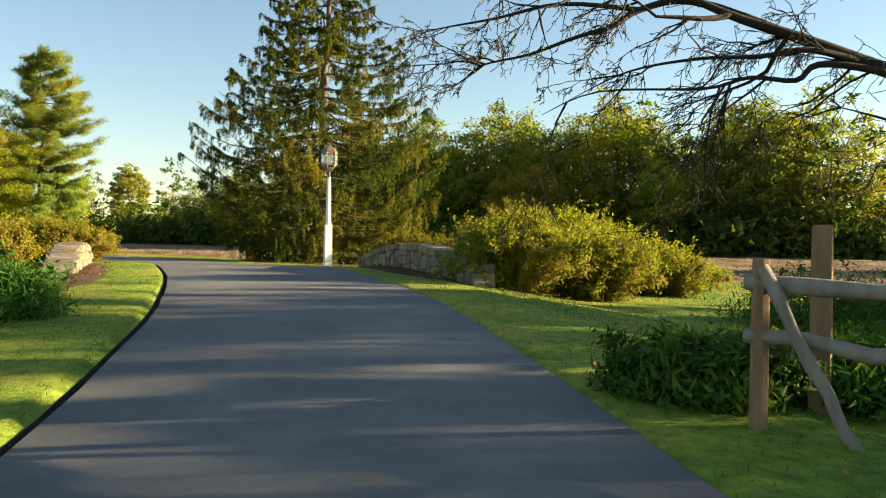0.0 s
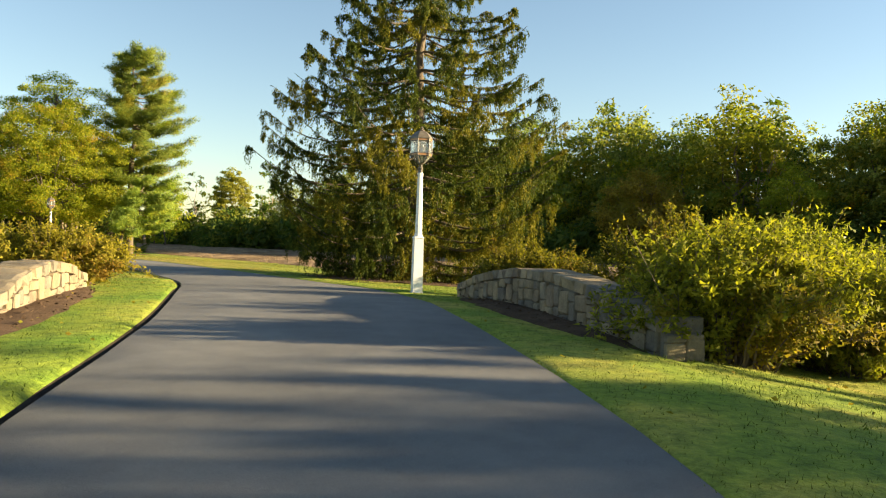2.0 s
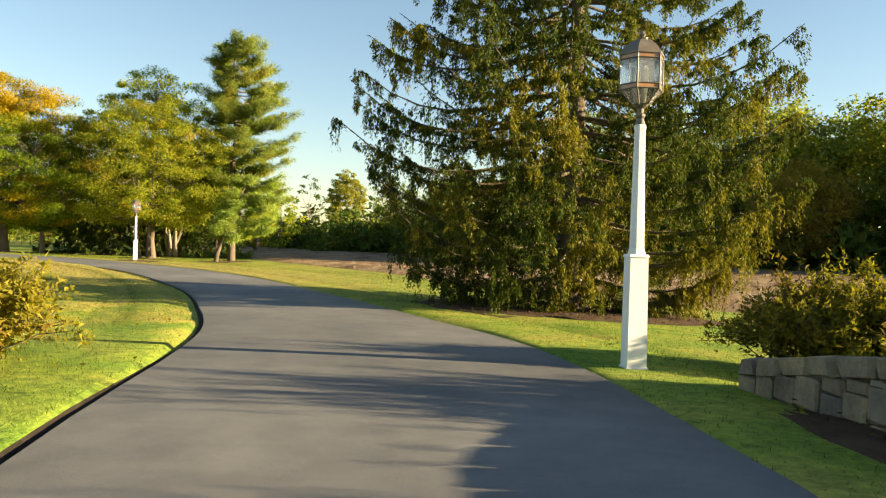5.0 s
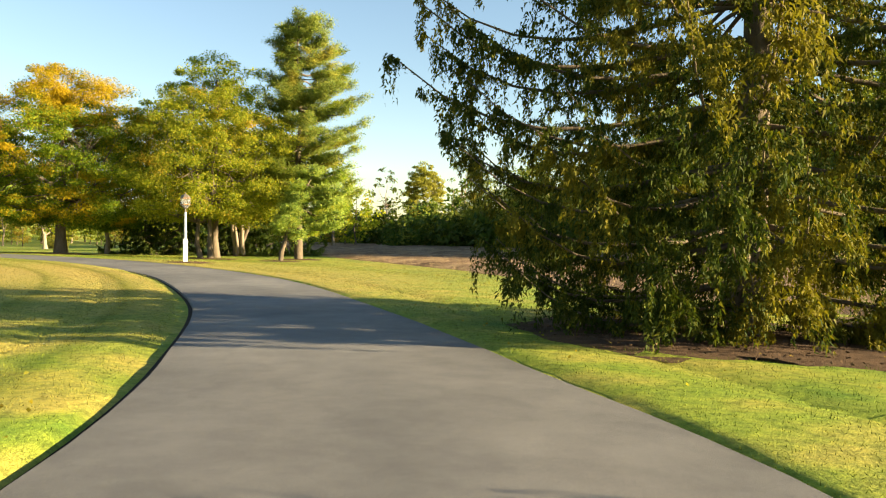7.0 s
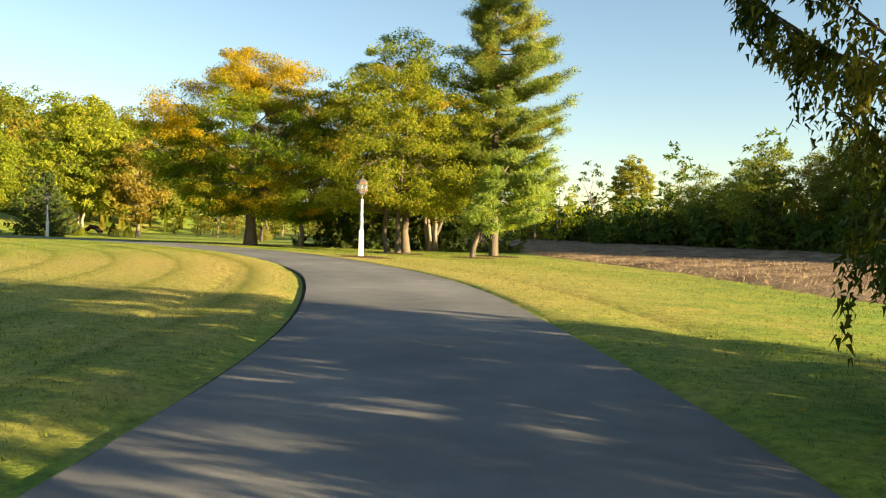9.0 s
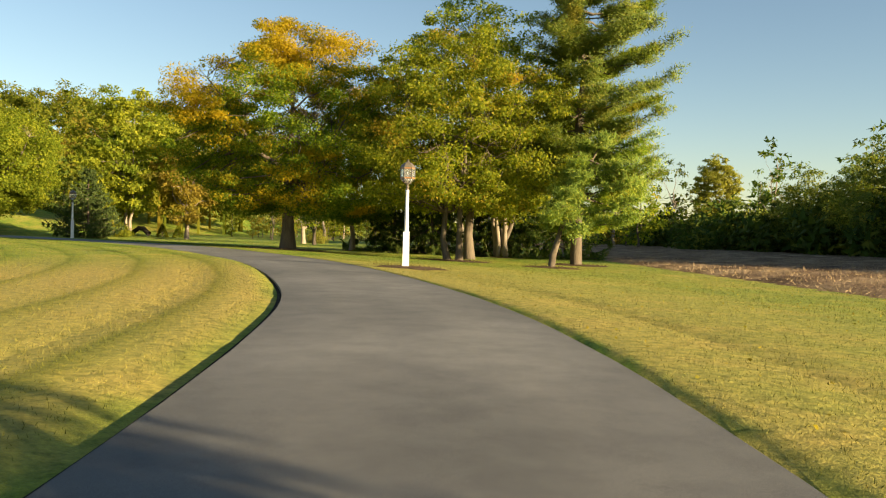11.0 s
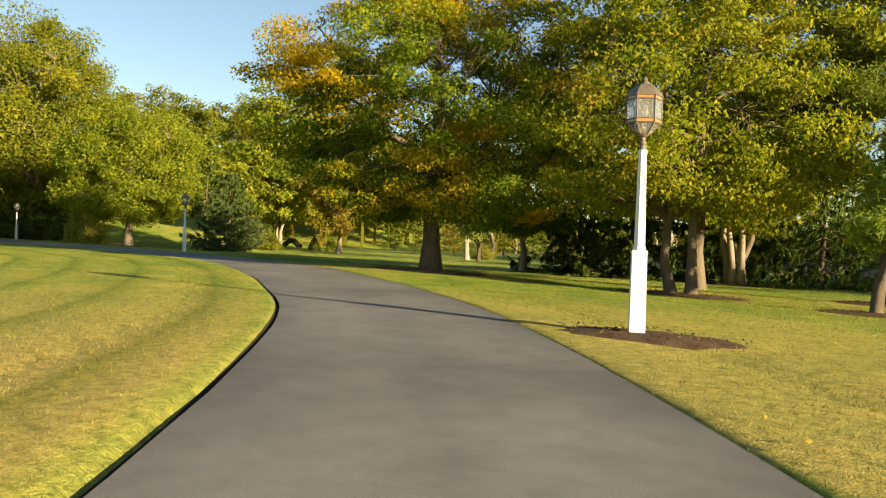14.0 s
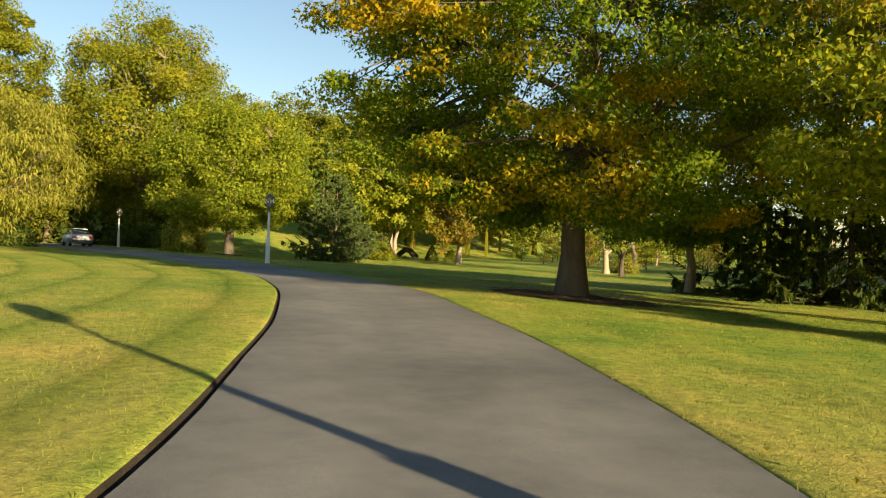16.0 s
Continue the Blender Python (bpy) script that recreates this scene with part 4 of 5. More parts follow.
def street_lamp(m):
    lamp = thing("street_lamp", m, "white tapered post with an aged copper six-sided lantern", "street lamp", "lamps along the drive")
    g = Geo()
    g.box((-0.116, -0.116, -0.15), (0.116, 0.116, 0.03), 0.98)
    g.box((-0.1, -0.1, 0.03), (0.1, 0.1, 1.13), 0.93)
    part("plinth", g, WHITE, lamp)
    g = Geo()
    g.box((-0.104, -0.104, 1.13), (0.104, 0.104, 1.16), 0.9)
    g.prism([(0.09, 1.16), (0.082, 1.19), (0.073, 1.22), (0.053, 2.40), (0.060, 2.42), (0.060, 2.45), (0.05, 2.46)], 8, math.pi / 8)
    part("post", g, WHITE, lamp)
    g = Geo()
    g.prism([(0.052, 2.46), (0.045, 2.49), (0.036, 2.52), (0.05, 2.545), (0.05, 2.56), (0.03, 2.58), (0.034, 2.62), (0.07, 2.645), (0.085, 2.665)], 12)
    part("collar", g, COPPER, lamp)
    R = 0.225
    low, high_ = 2.80, 3.15
    for k in range(6):
        a, b = math.pi / 3 * k, math.pi / 3 * (k + 1)
        ca, sa, cb, sb = math.cos(a), math.sin(a), math.cos(b), math.sin(b)

        g = Geo()
        g.tube([(0.088 * ca, 0.088 * sa, 2.66), (R * ca, R * sa, low), (R * ca, R * sa, high_)], [0.009] * 3, 4)
        for z, r in ((low, R), (low + 0.05, R), (high_ - 0.05, R), (high_, R)):
            g.tube([(r * ca, r * sa, z), (r * cb, r * sb, z)], [0.008] * 2, 4)
        bar = part("lantern_bar", g, COPPER, lamp, "aged copper bar")

        def panel(z0, r0, z1, r1, name, material, label=""):
            g = Geo()
            for t in (0.0, 0.006):
                g.add([(ca * (r0 - t), sa * (r0 - t), z0), (cb * (r0 - t), sb * (r0 - t), z0), (cb * (r1 - t), sb * (r1 - t), z1), (ca * (r1 - t), sa * (r1 - t), z1)], [(0, 1, 2, 3)])
            part(name, g, material, bar, label)
        panel(2.665, 0.09, low, R - 0.004, "lower_pane", GLASS, "sloping glass pane")
        panel(low, R - 0.004, low + 0.05, R - 0.004, "amber_pane", AMBER, "amber glass strip")
        panel(low + 0.05, R - 0.004, high_ - 0.05, R - 0.004, "pane", GLASS, "clear glass pane")
        panel(high_ - 0.05, R - 0.004, high_, R - 0.004, "amber_pane", AMBER, "amber glass strip")
    g = Geo()
    g.prism([(R + 0.012, high_ - 0.005), (R + 0.012, high_ + 0.012), (0.185, high_ + 0.085), (0.11, high_ + 0.145), (0.06, high_ + 0.16)], 6)
    roof = part("lantern_roof", g, COPPER, lamp, "aged copper lantern roof")
    g = Geo()
    z = high_ + 0.16
    g.prism([(0.055, z), (0.06, z + 0.02), (0.022, z + 0.03), (0.035, z + 0.055), (0.014, z + 0.09)], 10)
    part("finial", g, COPPER, roof)
    g = Geo()
    g.prism([(0.03, 2.68), (0.034, 2.72), (0.034, 3.0), (0.01, 3.03)], 8)
    part("candle_tube", g, WHITE, lamp)
    return lamp


first = street_lamp(pose(-3.25, 21.63, 0.25, 0, 0, 25))
for x, y, z, turn in ((-31.74, 49.59, 0.07, 48), (-72.16, 56.45, 0.2, 70), (-109.8, 52.6, 0.2, 90)):
    copy_thing(first, pose(x, y, z, 0, 0, turn))


# ---- bushes by the bridge ----
def arching_bush(x, y, radii, seed, label, material, stems=125):
    """Many arching stems from one stool, with side twigs, and leaves along all of them."""
    rng = np.random.RandomState(seed)
    ob = thing("arching_bush", at(x, y), label, "shrub")
    wood, crown = Geo(), Geo()
    rx, ry, rz = radii
    for k in range(stems):
        ang, f = 2.399 * k + rng.uniform(-0.3, 0.3), math.sqrt((k + 0.5) / stems) * rng.uniform(0.8, 1.08)
        ca, sa = math.cos(ang), math.sin(ang)
        top = rz * (1 - 0.7 * f ** 2.2) * rng.uniform(0.82, 1.12)
        t = np.linspace(0, 1, 8)
        out = 0.35 * f + 0.65 * f * t ** 1.4
        pts = np.stack([rx * ca * out, ry * sa * out, -0.1 + (top + 0.1) * np.sin(t * (1.25 + 0.5 * f)) / math.sin(min(1.25 + 0.5 * f, math.pi / 2))], 1)
        pts[1:] += rng.normal(0, 0.025, (7, 3))
        wood.tube(pts[[0, 2, 4, 5, 7]], np.linspace(0.014, 0.003, 5), 3)
        runs = [(pts[1:], 66)]
        for _ in range(7):
            u = rng.uniform(0.1, 0.95)
            b = np.array([np.interp(u, t, pts[:, i]) for i in range(3)])
            d = np.array([ca * 0.4, sa * 0.4, 0.75]) + rng.normal(0, 0.55, 3)
            L = rng.uniform(0.16, 0.34) * (0.5 + 0.28 * rz)
            q = np.array([b, b + d * L * 0.5, b + d * L + [0, 0, -0.05 * L]])
            wood.tube(q[::2], [0.006, 0.002], 3)
            runs.append((q, 30))
        for q, n in runs:
            u = rng.uniform(0.05, 1.05, n) * (len(q) - 1)
            c = np.stack([np.interp(u, np.arange(len(q)), q[:, i]) for i in range(3)], 1) + rng.normal(0, 0.035, (n, 3))
            c[:, 2] = np.maximum(c[:, 2], 0.03)
            size = rng.uniform(0.045, 0.085, n)
            crown.leaves(c, rng.normal(0, 0.7, (n, 3)) + (q[-1] - q[0]) * 0.8 + np.array([ca * f, sa * f, 0.3]), size, size * 0.5, rng, rng.normal(0, 0.7, (n, 3)) + np.array([ca * f, sa * f, 0.6]), True)
    tagged(part("stem_mass", wood, BARK, ob), kind="stuff")
    part("foliage", crown, material, ob)


for x, y, radii, seed in ((1.9, 20.4, (2.3, 1.9, 1.85), 61), (4.3, 19.7, (2.4, 1.7, 1.4), 62), (-0.9, 22.9, (1.8, 1.2, 1.1), 63), (2.5, 17.1, (1.8, 1.7, 1.7), 59),
                          (3.5, 18.6, (1.9, 1.7, 1.6), 57), (1.6, 14.4, (1.4, 1.6, 1.3), 60), (3.2, 15.5, (1.5, 1.4, 1.25), 56), (5.3, 18.9, (1.7, 1.5, 1.0), 55)):
    arching_bush(x, y, radii, seed, "dense yellow-green bush with upright shoots by the stone bridge", G_BUSH)
for x, y, radii, seed in ((-8.95, 18.4, (1.4, 1.2, 0.82), 64), (-10.9, 17.8, (2.0, 1.7, 0.98), 65), (-9.6, 14.8, (1.5, 1.6, 0.6), 58), (-7.1, 12.6, (0.8, 0.9, 0.75), 54)):
    arching_bush(x, y, radii, seed, "sunlit olive-yellow bush beside the stone bridge", G_SUNLIT_STRAWBUSH)
for x, y, radii, seed in ((-4.15, 7.4, (1.05, 0.95, 0.48), 66), (-5.4, 8.9, (1.2, 1.0, 0.4), 67), (-4.9, 5.6, (1.2, 1.2, 0.4), 68),
                          (2.55, 4.8, (0.62, 0.55, 0.36), 69), (4.0, 5.2, (1.1, 0.75, 0.5), 70), (5.4, 6.4, (1.3, 1.0, 0.6), 73), (6.4, 11.8, (1.7, 1.3, 0.75), 71), (6.8, 9.0, (1.5, 1.2, 0.75), 72)):
    bush("juniper", at(x, y), "low spreading juniper with feathery green sprays", G_JUNIPER, radii, seed, clumps=110, per=130, leaf=0.085, slim=0.26, up=0.35)


# ---- stone walls of the bridge ----
STONE = surface("field_stone", [(0.3, (0.10, 0.09, 0.078)), (0.5, (0.21, 0.185, 0.145)), (0.7, (0.36, 0.305, 0.22))], 2.6, 22, 0.9, 0.2, 0.9, 0.02)
MORTAR = surface("mortar", [(0.3, (0.10, 0.09, 0.075)), (0.7, (0.19, 0.17, 0.14))], 3, 40, 0.95, 0.1, 0.8, 0.01)
sn, sl, sp = STONE.node_tree.nodes, STONE.node_tree.links, STONE.node_tree.nodes["Principled BSDF"]
tint = ramp(sn, [(0.0, (0.6, 0.6, 0.62)), (0.4, (0.95, 0.9, 0.82)), (0.75, (1.15, 1.02, 0.78)), (1.0, (0.8, 0.7, 0.62))])
sl.new(sn.new("ShaderNodeObjectInfo").outputs["Random"], tint.inputs[0])
sl.new(mixed(sn, sl, 1.0, sp.inputs["Base Color"].links[0].from_socket, tint.outputs[0], "MULTIPLY"), sp.inputs["Base Color"])


def stone_mesh(seed):
    """A rough dressed stone of unit size, its edges worn off."""
    rng = np.random.RandomState(seed)
    bm = bmesh.new()
    bmesh.ops.create_cube(bm, size=1.0)
    bmesh.ops.bevel(bm, geom=list(bm.edges), offset=0.09, segments=1, affect="EDGES")
    for v in bm.verts:
        v.co += Vector(rng.uniform(-0.045, 0.045, 3))
    me = bpy.data.meshes.new("stone")
    bm.to_mesh(me)
    bm.free()
    me.materials.append(STONE)
    return me


STONES = [stone_mesh(90 + i) for i in range(7)]


def stone_wall(a, b, ends, rise, facing, seed):
    """A low parapet with a bowed top, from a to b: a mortar core, stones on the face towards the drive and on both ends, and a course of cap stones."""
    rng = np.random.RandomState(seed)
    a, b = Vector((*a, 0)), Vector((*b, 0))
    d = b - a
    L = d.length
    turn = math.degrees(math.atan2(d.y, d.x))
    wall = thing("stone_wall", pose(a.x, a.y, 0, 0, 0, turn), "low bowed parapet wall of rough field stones", "stone wall", "bridge parapets")
    T = 0.40

    def top(u):
        return ends[0] + (ends[1] - ends[0]) * u / L + rise * math.sin(math.pi * u / L)
    g, n = Geo(), 24
    v = []
    for i in range(n + 1):
        u = L * i / n
        for w, z in ((0, -0.5), (0, top(u) - 0.12), (T, top(u) - 0.12), (T, -0.5)):
            v.append((u, w - T / 2, z))
    q = [(i * 4 + k, i * 4 + (k + 1) % 4, i * 4 + 4 + (k + 1) % 4, i * 4 + 4 + k) for i in range(n) for k in range(4)]
    g.add(v, q + [(0, 1, 2, 3), (4 * n, 4 * n + 3, 4 * n + 2, 4 * n + 1)])
    part("core", g, MORTAR, wall)

    def stone(u, w, z, su, sw, sz, tilt=0.0):
        ob = new("stone", STONES[rng.randint(7)])
        ob.parent = wall
        ob.matrix_basis = pose(u, w, z, rng.normal(0, 1.5), tilt, rng.normal(0, 1.5)) @ Matrix.Diagonal((su, sw, sz, 1))
    # caps
    u = 0.0
    while u < L - 0.1:
        w = min(rng.uniform(0.24, 0.46), L - u)
        slope = -math.degrees(math.atan((top(u + w) - top(u)) / w))
        stone(u + w / 2, rng.normal(0, 0.01), top(u + w / 2) - 0.065, w * 0.95, T + 0.12, 0.15, slope)
        u += w
    # face
    side = -1 if facing < 0 else 1
    u = 0.0
    while u < L - 0.05:
        w = min(rng.uniform(0.2, 0.42), L - u)
        z = -0.25
        lim = top(u + w / 2) - 0.14
        while z < lim - 0.04:
            h = min(rng.uniform(0.16, 0.34), lim - z)
            stone(u + w / 2, side * (T / 2 + rng.uniform(-0.03, 0.0)), z + h / 2, w * 0.95, 0.16, h * 0.95)
            z += h
        u += w
    for e, s_ in ((0, -1), (L, 1)):
        for w0 in (-T / 4, T / 4):
            z = -0.25
            while z < top(e) - 0.16:
                h = min(rng.uniform(0.16, 0.3), top(e) - 0.14 - z)
                stone(e + s_ * 0.01, w0, z + h / 2, 0.14, T / 2, h)
                z += h
    return wall


stone_wall((-2.05, 20.9), (1.07, 13.5), (0.52, 0.60), 0.38, -1, 95)
stone_wall((-7.9, 17.05), (-5.75, 12.15), (0.60, 0.42), 0.34, 1, 96)


def mulch_bed(x, y, rx, ry, seed, label="ring of dark bark mulch round a trunk", turn=0.0):
    rng = np.random.RandomState(seed)
    g, n = Geo(), 44
    v = []
    for ring, hgt in ((1.0, -0.03), (0.82, 0.045), (0.45, 0.075), (0.02, 0.09)):
        for k in range(n):
            t = 2 * math.pi * k / n
            j = 1 + (0.05 * rng.normal() if ring > 0.5 else 0.02 * rng.normal())
            lx, ly = rx * ring * j * math.cos(t), ry * ring * j * math.sin(t)
            c, s_ = math.cos(radians(turn)), math.sin(radians(turn))
            px, py = x + lx * c - ly * s_, y + lx * s_ + ly * c
            v.append((px, py, gz(px, py) + hgt * 0.7 + 0.005 * rng.normal()))
    q = [(i * n + k, i * n + (k + 1) % n, (i + 1) * n + (k + 1) % n, (i + 1) * n + k) for i in range(3) for k in range(n)]
    g.add(v, q)
    # loose chips
    m = int(90 * rx * ry) + 30
    ang, rad = rng.uniform(0, 2 * np.pi, m), np.sqrt(rng.uniform(0, 0.95, m))
    lx, ly = rx * rad * np.cos(ang), ry * rad * np.sin(ang)
    px, py = x + lx * math.cos(radians(turn)) - ly * math.sin(radians(turn)), y + lx * math.sin(radians(turn)) + ly * math.cos(radians(turn))
    pz = ground_z(px, py) + 0.06 + 0.02 * rng.uniform(size=m)
    g.leaves(np.stack([px, py, pz], 1), rng.normal(size=(m, 3)) * np.array([1, 1, 0.2]), 0.06, 0.025, rng)
    tagged(new("mulch_bed", g.mesh("mulch_bed", MULCH, True)), label, "mulch bed", "mulch rings")


for i, (x, y, rx, ry) in enumerate(((-51.8, 60.0, 3.2, 2.2), (-41.2, 62.4, 2.4, 1.5), (-47.6, 74.3, 1.8, 1.3), (-34.9, 61.9, 1.5, 1.2), (-37.4, 67.7, 1.9, 1.4), (-58.9, 71.0, 0.9, 0.7), (-100.3, 60.3, 1.6, 1.2))):
    mulch_bed(x, y, rx, ry, 120 + i)
mulch_bed(-31.6, 49.7, 1.3, 0.75, 130, "patch of dark mulch round a lamp post", 25)
mulch_bed(-5.6, 32.0, 3.7, 3.6, 131, "bare needle litter under the spruce")
mulch_bed(-0.62, 16.7, 3.5, 0.55, 133, "dark mulch along the foot of the bridge wall", 113)
mulch_bed(-6.5, 13.4, 4.9, 1.0, 132, "brown mulch bed along the bridge wall", 114)


# ---- split-rail fence ----
OLD_WOOD = surface("weathered_wood", [(0.3, (0.16, 0.135, 0.11)), (0.7, (0.38, 0.33, 0.27))], 2.0, 30, 0.9, 0.15, 0.8, 0.01, False, (6, 6, 1))
TAN_WOOD = surface("tan_post_wood", [(0.3, (0.16, 0.10, 0.055)), (0.7, (0.34, 0.22, 0.12))], 2.0, 30, 0.9, 0.15, 0.6, 0.01, False, (6, 6, 1))


def fence():
    rng = np.random.RandomState(140)
    x0, y0 = 2.65, 4.03
    g0 = gz(x0, y0)
    ob = thing("split_rail_fence", pose(x0, y0, g0), "weathered split-rail fence with round posts and a slanting brace", "fence")
    b = Vector((1.47, -0.96, 0))
    top = 0.92 - g0

    def post(x, y, r, h, material, name="post", n=8):
        g = Geo()
        g.prism([(r * 1.02, -0.5), (r * 1.05, 0.0), (r, h * 0.6), (r * 0.97, h - 0.02), (r * 0.9, h)], n, rng.uniform(0, 1), x, y)
        part(name, g, material, ob, smooth=False)

    def rail(p, q, r, name="rail"):
        g = Geo()
        pts = curve(p, q, -0.02, rng, 7, 0.006)
        g.tube(pts, r * rng.uniform(0.85, 1.12, 7), 7)
        part(name, g, OLD_WOOD, ob, smooth=True)
    post(0, 0, 0.05, top, TAN_WOOD)
    post(b.x, b.y, 0.052, top + 0.02, TAN_WOOD)
    post(2 * b.x, 2 * b.y, 0.052, top + 0.02, TAN_WOOD)
    post(0.61, 0.7, 0.085, top + 0.21, TAN_WOOD, "gate_post", 4)
    for k in (0, 1):
        o = b * k
        rail((o.x - 0.07, o.y + 0.04, top - 0.13), (o.x + b.x + 0.07, o.y + b.y - 0.04, top - 0.15), 0.046)
        rail((o.x - 0.07, o.y + 0.04, top - 0.43), (o.x + b.x + 0.07, o.y + b.y - 0.04, top - 0.49), 0.043)
    rail((-0.02, -0.08, top - 0.04), (0.4, -0.36, -0.06), 0.037, "brace")
    rail((b.x - 0.06, b.y - 0.06, top - 0.07), (b.x - 0.5, b.y + 0.16, -0.06), 0.04, "brace")


fence()


# ---- the bare tree that overhangs the start ----
DARK_BARK = surface("dark_bark", [(0.3, (0.02, 0.017, 0.014)), (0.7, (0.065, 0.052, 0.04))], 3, 20, 0.95, 0.1, 1.0, 0.02, False)


def bare_tree():
    rng = np.random.RandomState(151)
    base = Vector((6.36, 6.98, gz(6.36, 6.98)))
    ob = thing("overhanging_tree", Matrix.Translation(base), "old bare tree with twisted limbs reaching over the drive", "tree")
    wood, leaf = Geo(), Geo()
    o = np.array(base)
    trunk = Geo()
    trunk.tube(np.array([(0, 0, -0.3), (0.05, 0, 0.6), (-0.1, -0.08, 1.3), (-0.26, -0.13, 1.9), (-0.2, -0.02, 2.7), (0.15, 0.15, 3.9), (0.25, 0.3, 5.0)]), [0.28, 0.21, 0.18, 0.16, 0.12, 0.08, 0.03], 10)

    def grow(p, d, length, r, depth):
        k = 6 if depth < 2 else 4
        pts, cur, dirv = [np.array(p)], np.array(p), np.array(d) / np.linalg.norm(d)
        for i in range(k):
            dirv = dirv + rng.normal(0, 0.22, 3) + np.array([-0.03, 0, -0.05 if depth > 1 else 0.0])
            dirv /= np.linalg.norm(dirv)
            cur = cur + dirv * length / k
            pts.append(cur)
        pts = np.array(pts)
        wood.tube(pts, np.maximum(r * np.linspace(1, 0.12, k + 1), 0.0032), 6 if depth < 2 else 4 if depth < 3 else 3)
        sprout(pts, length, r, depth)

    def sprout(pts, length, r, depth):
        if depth >= 4:
            j = pts[rng.randint(1, len(pts), 1)]
            leaf.leaves(j, rng.normal(size=(len(j), 3)) + np.array([0, 0, -0.4]), 0.02, 0.012, rng)
            return
        for c in range({0: 9, 1: 6, 2: 4, 3: 2}[depth]):
            i = rng.randint(1, len(pts))
            t = pts[i] - pts[i - 1]
            t = t / (np.linalg.norm(t) + 1e-9)
            side = rng.normal(size=3)
            side -= t * (side @ t)
            side /= np.linalg.norm(side)
            d = t * 0.5 + side * 0.75 + np.array([-0.2, 0, -0.32])
            grow(pts[i] + (pts[i - 1] - pts[i]) * rng.uniform(0, 0.8), d, length * rng.uniform(0.32, 0.55), r * rng.uniform(0.3, 0.42), depth + 1)
    limbs = [
        ([(8.2, 10.0, 2.1), (7.0, 9.6, 2.75), (5.6, 9.3, 3.15), (4.7, 9.2, 3.45), (3.8, 9.1, 3.72), (2.6, 9.0, 4.25), (1.6, 9.1, 4.7)], 0.15),
        ([(8.2, 10.0, 2.2), (7.0, 9.3, 2.7), (5.6, 9.0, 3.0), (4.85, 8.9, 3.06), (4.6, 8.9, 2.88), (4.1, 8.95, 2.92), (3.6, 9.0, 2.8), (2.4, 9.0, 2.76), (1.75, 9.1, 2.5)], 0.07),
        ([(4.7, 9.2, 3.45), (3.6, 9.5, 3.95), (2.95, 9.5, 3.85), (2.6, 9.4, 3.62), (2.2, 9.4, 3.5), (1.6, 9.5, 3.3), (1.0, 9.5, 3.15), (0.7, 9.6, 2.85)], 0.065),
        ([(5.6, 9.3, 3.15), (4.8, 9.0, 3.25), (4.2, 8.9, 3.15), (3.5, 8.8, 3.1), (2.7, 8.8, 2.95), (2.0, 8.8, 2.6)], 0.055),
        ([(2.95, 9.5, 3.85), (2.0, 9.6, 3.95), (1.2, 9.7, 3.8), (0.5, 9.8, 3.7), (-0.1, 9.8, 3.55)], 0.04),
        ([(8.4, 10.2, 3.2), (7.4, 9.0, 4.2), (6.2, 8.4, 4.9), (4.6, 8.0, 5.2), (3.0, 7.8, 5.0)], 0.11),
    ]
    near = np.array([1.14, -0.54, 0.985])
    for pts, r in limbs:
        p = near + (np.array(pts) - near) * 0.7 - o
        r *= 0.6
        q = smooth_rows([tuple(v) for v in p], 4)
        rad = r * np.linspace(1, 0.06, len(q))
        limb = Geo()
        limb.tube(q, rad, 7)
        part("limb", limb, DARK_BARK, ob, smooth=True)
        sprout(q, np.linalg.norm(p[-1] - p[0]) * 0.5, r * 0.8, 0)
    part("trunk", trunk, DARK_BARK, ob, smooth=True)
    tagged(part("twig_mass", wood, DARK_BARK, ob, smooth=True), kind="stuff")
    tagged(part("leaves", leaf, G_OAK, ob, "few small dry leaves"), kind="stuff")


bare_tree()


# ---- small things of the park ----
def cone_bush(x, y, h, r, seed):
    rng = np.random.RandomState(seed)
    ob = thing("clipped_cone", at(x, y), "small clipped cone of evergreen on the far lawn", "shrub", "clipped cones")
    g, n = Geo(), 900
    f = rng.uniform(0, 1, n) ** 1.3
    ang = rng.uniform(0, 2 * np.pi, n)
    rr = r * (1 - f) ** 0.8 * rng.uniform(0.8, 1.05, n)
    c = np.stack([rr * np.cos(ang), rr * np.sin(ang), f * h], 1)
    g.leaves(c, c * np.array([1, 1, 0.2]) + rng.normal(0, 0.2, c.shape) + np.array([0, 0, 0.2]), 0.16, 0.1, rng)
    part("foliage", g, G_GREEN, ob)
    g = Geo()
    g.tube([(0, 0, -0.1), (0, 0, h * 0.8)], [0.06, 0.02], 6)
    part("stem", g, BARK, ob)


cone_bush(-103.3, 80.1, 1.5, 0.65, 160)
cone_bush(-102.5, 81.7, 1.4, 0.6, 161)
bush("clipped_bush", at(-102.4, 74.2), "rounded yellow-green clipped bush on the far lawn", G_GREEN, (1.9, 1.5, 1.1), 162, clumps=60, per=60, leaf=0.2)
bush("pale_bush", at(-84.3, 88.0), "pale straw-coloured round bush on the lawn", G_WILLOW, (1.3, 1.2, 1.2), 163, clumps=60, per=60, leaf=0.16)
bush("tawny_shrub", at(-100.5, 56.6), "tawny green upright shrub beside the drive", G_WILLOW, (2.2, 1.6, 2.3), 164, clumps=70, per=80, leaf=0.25, up=0.8)
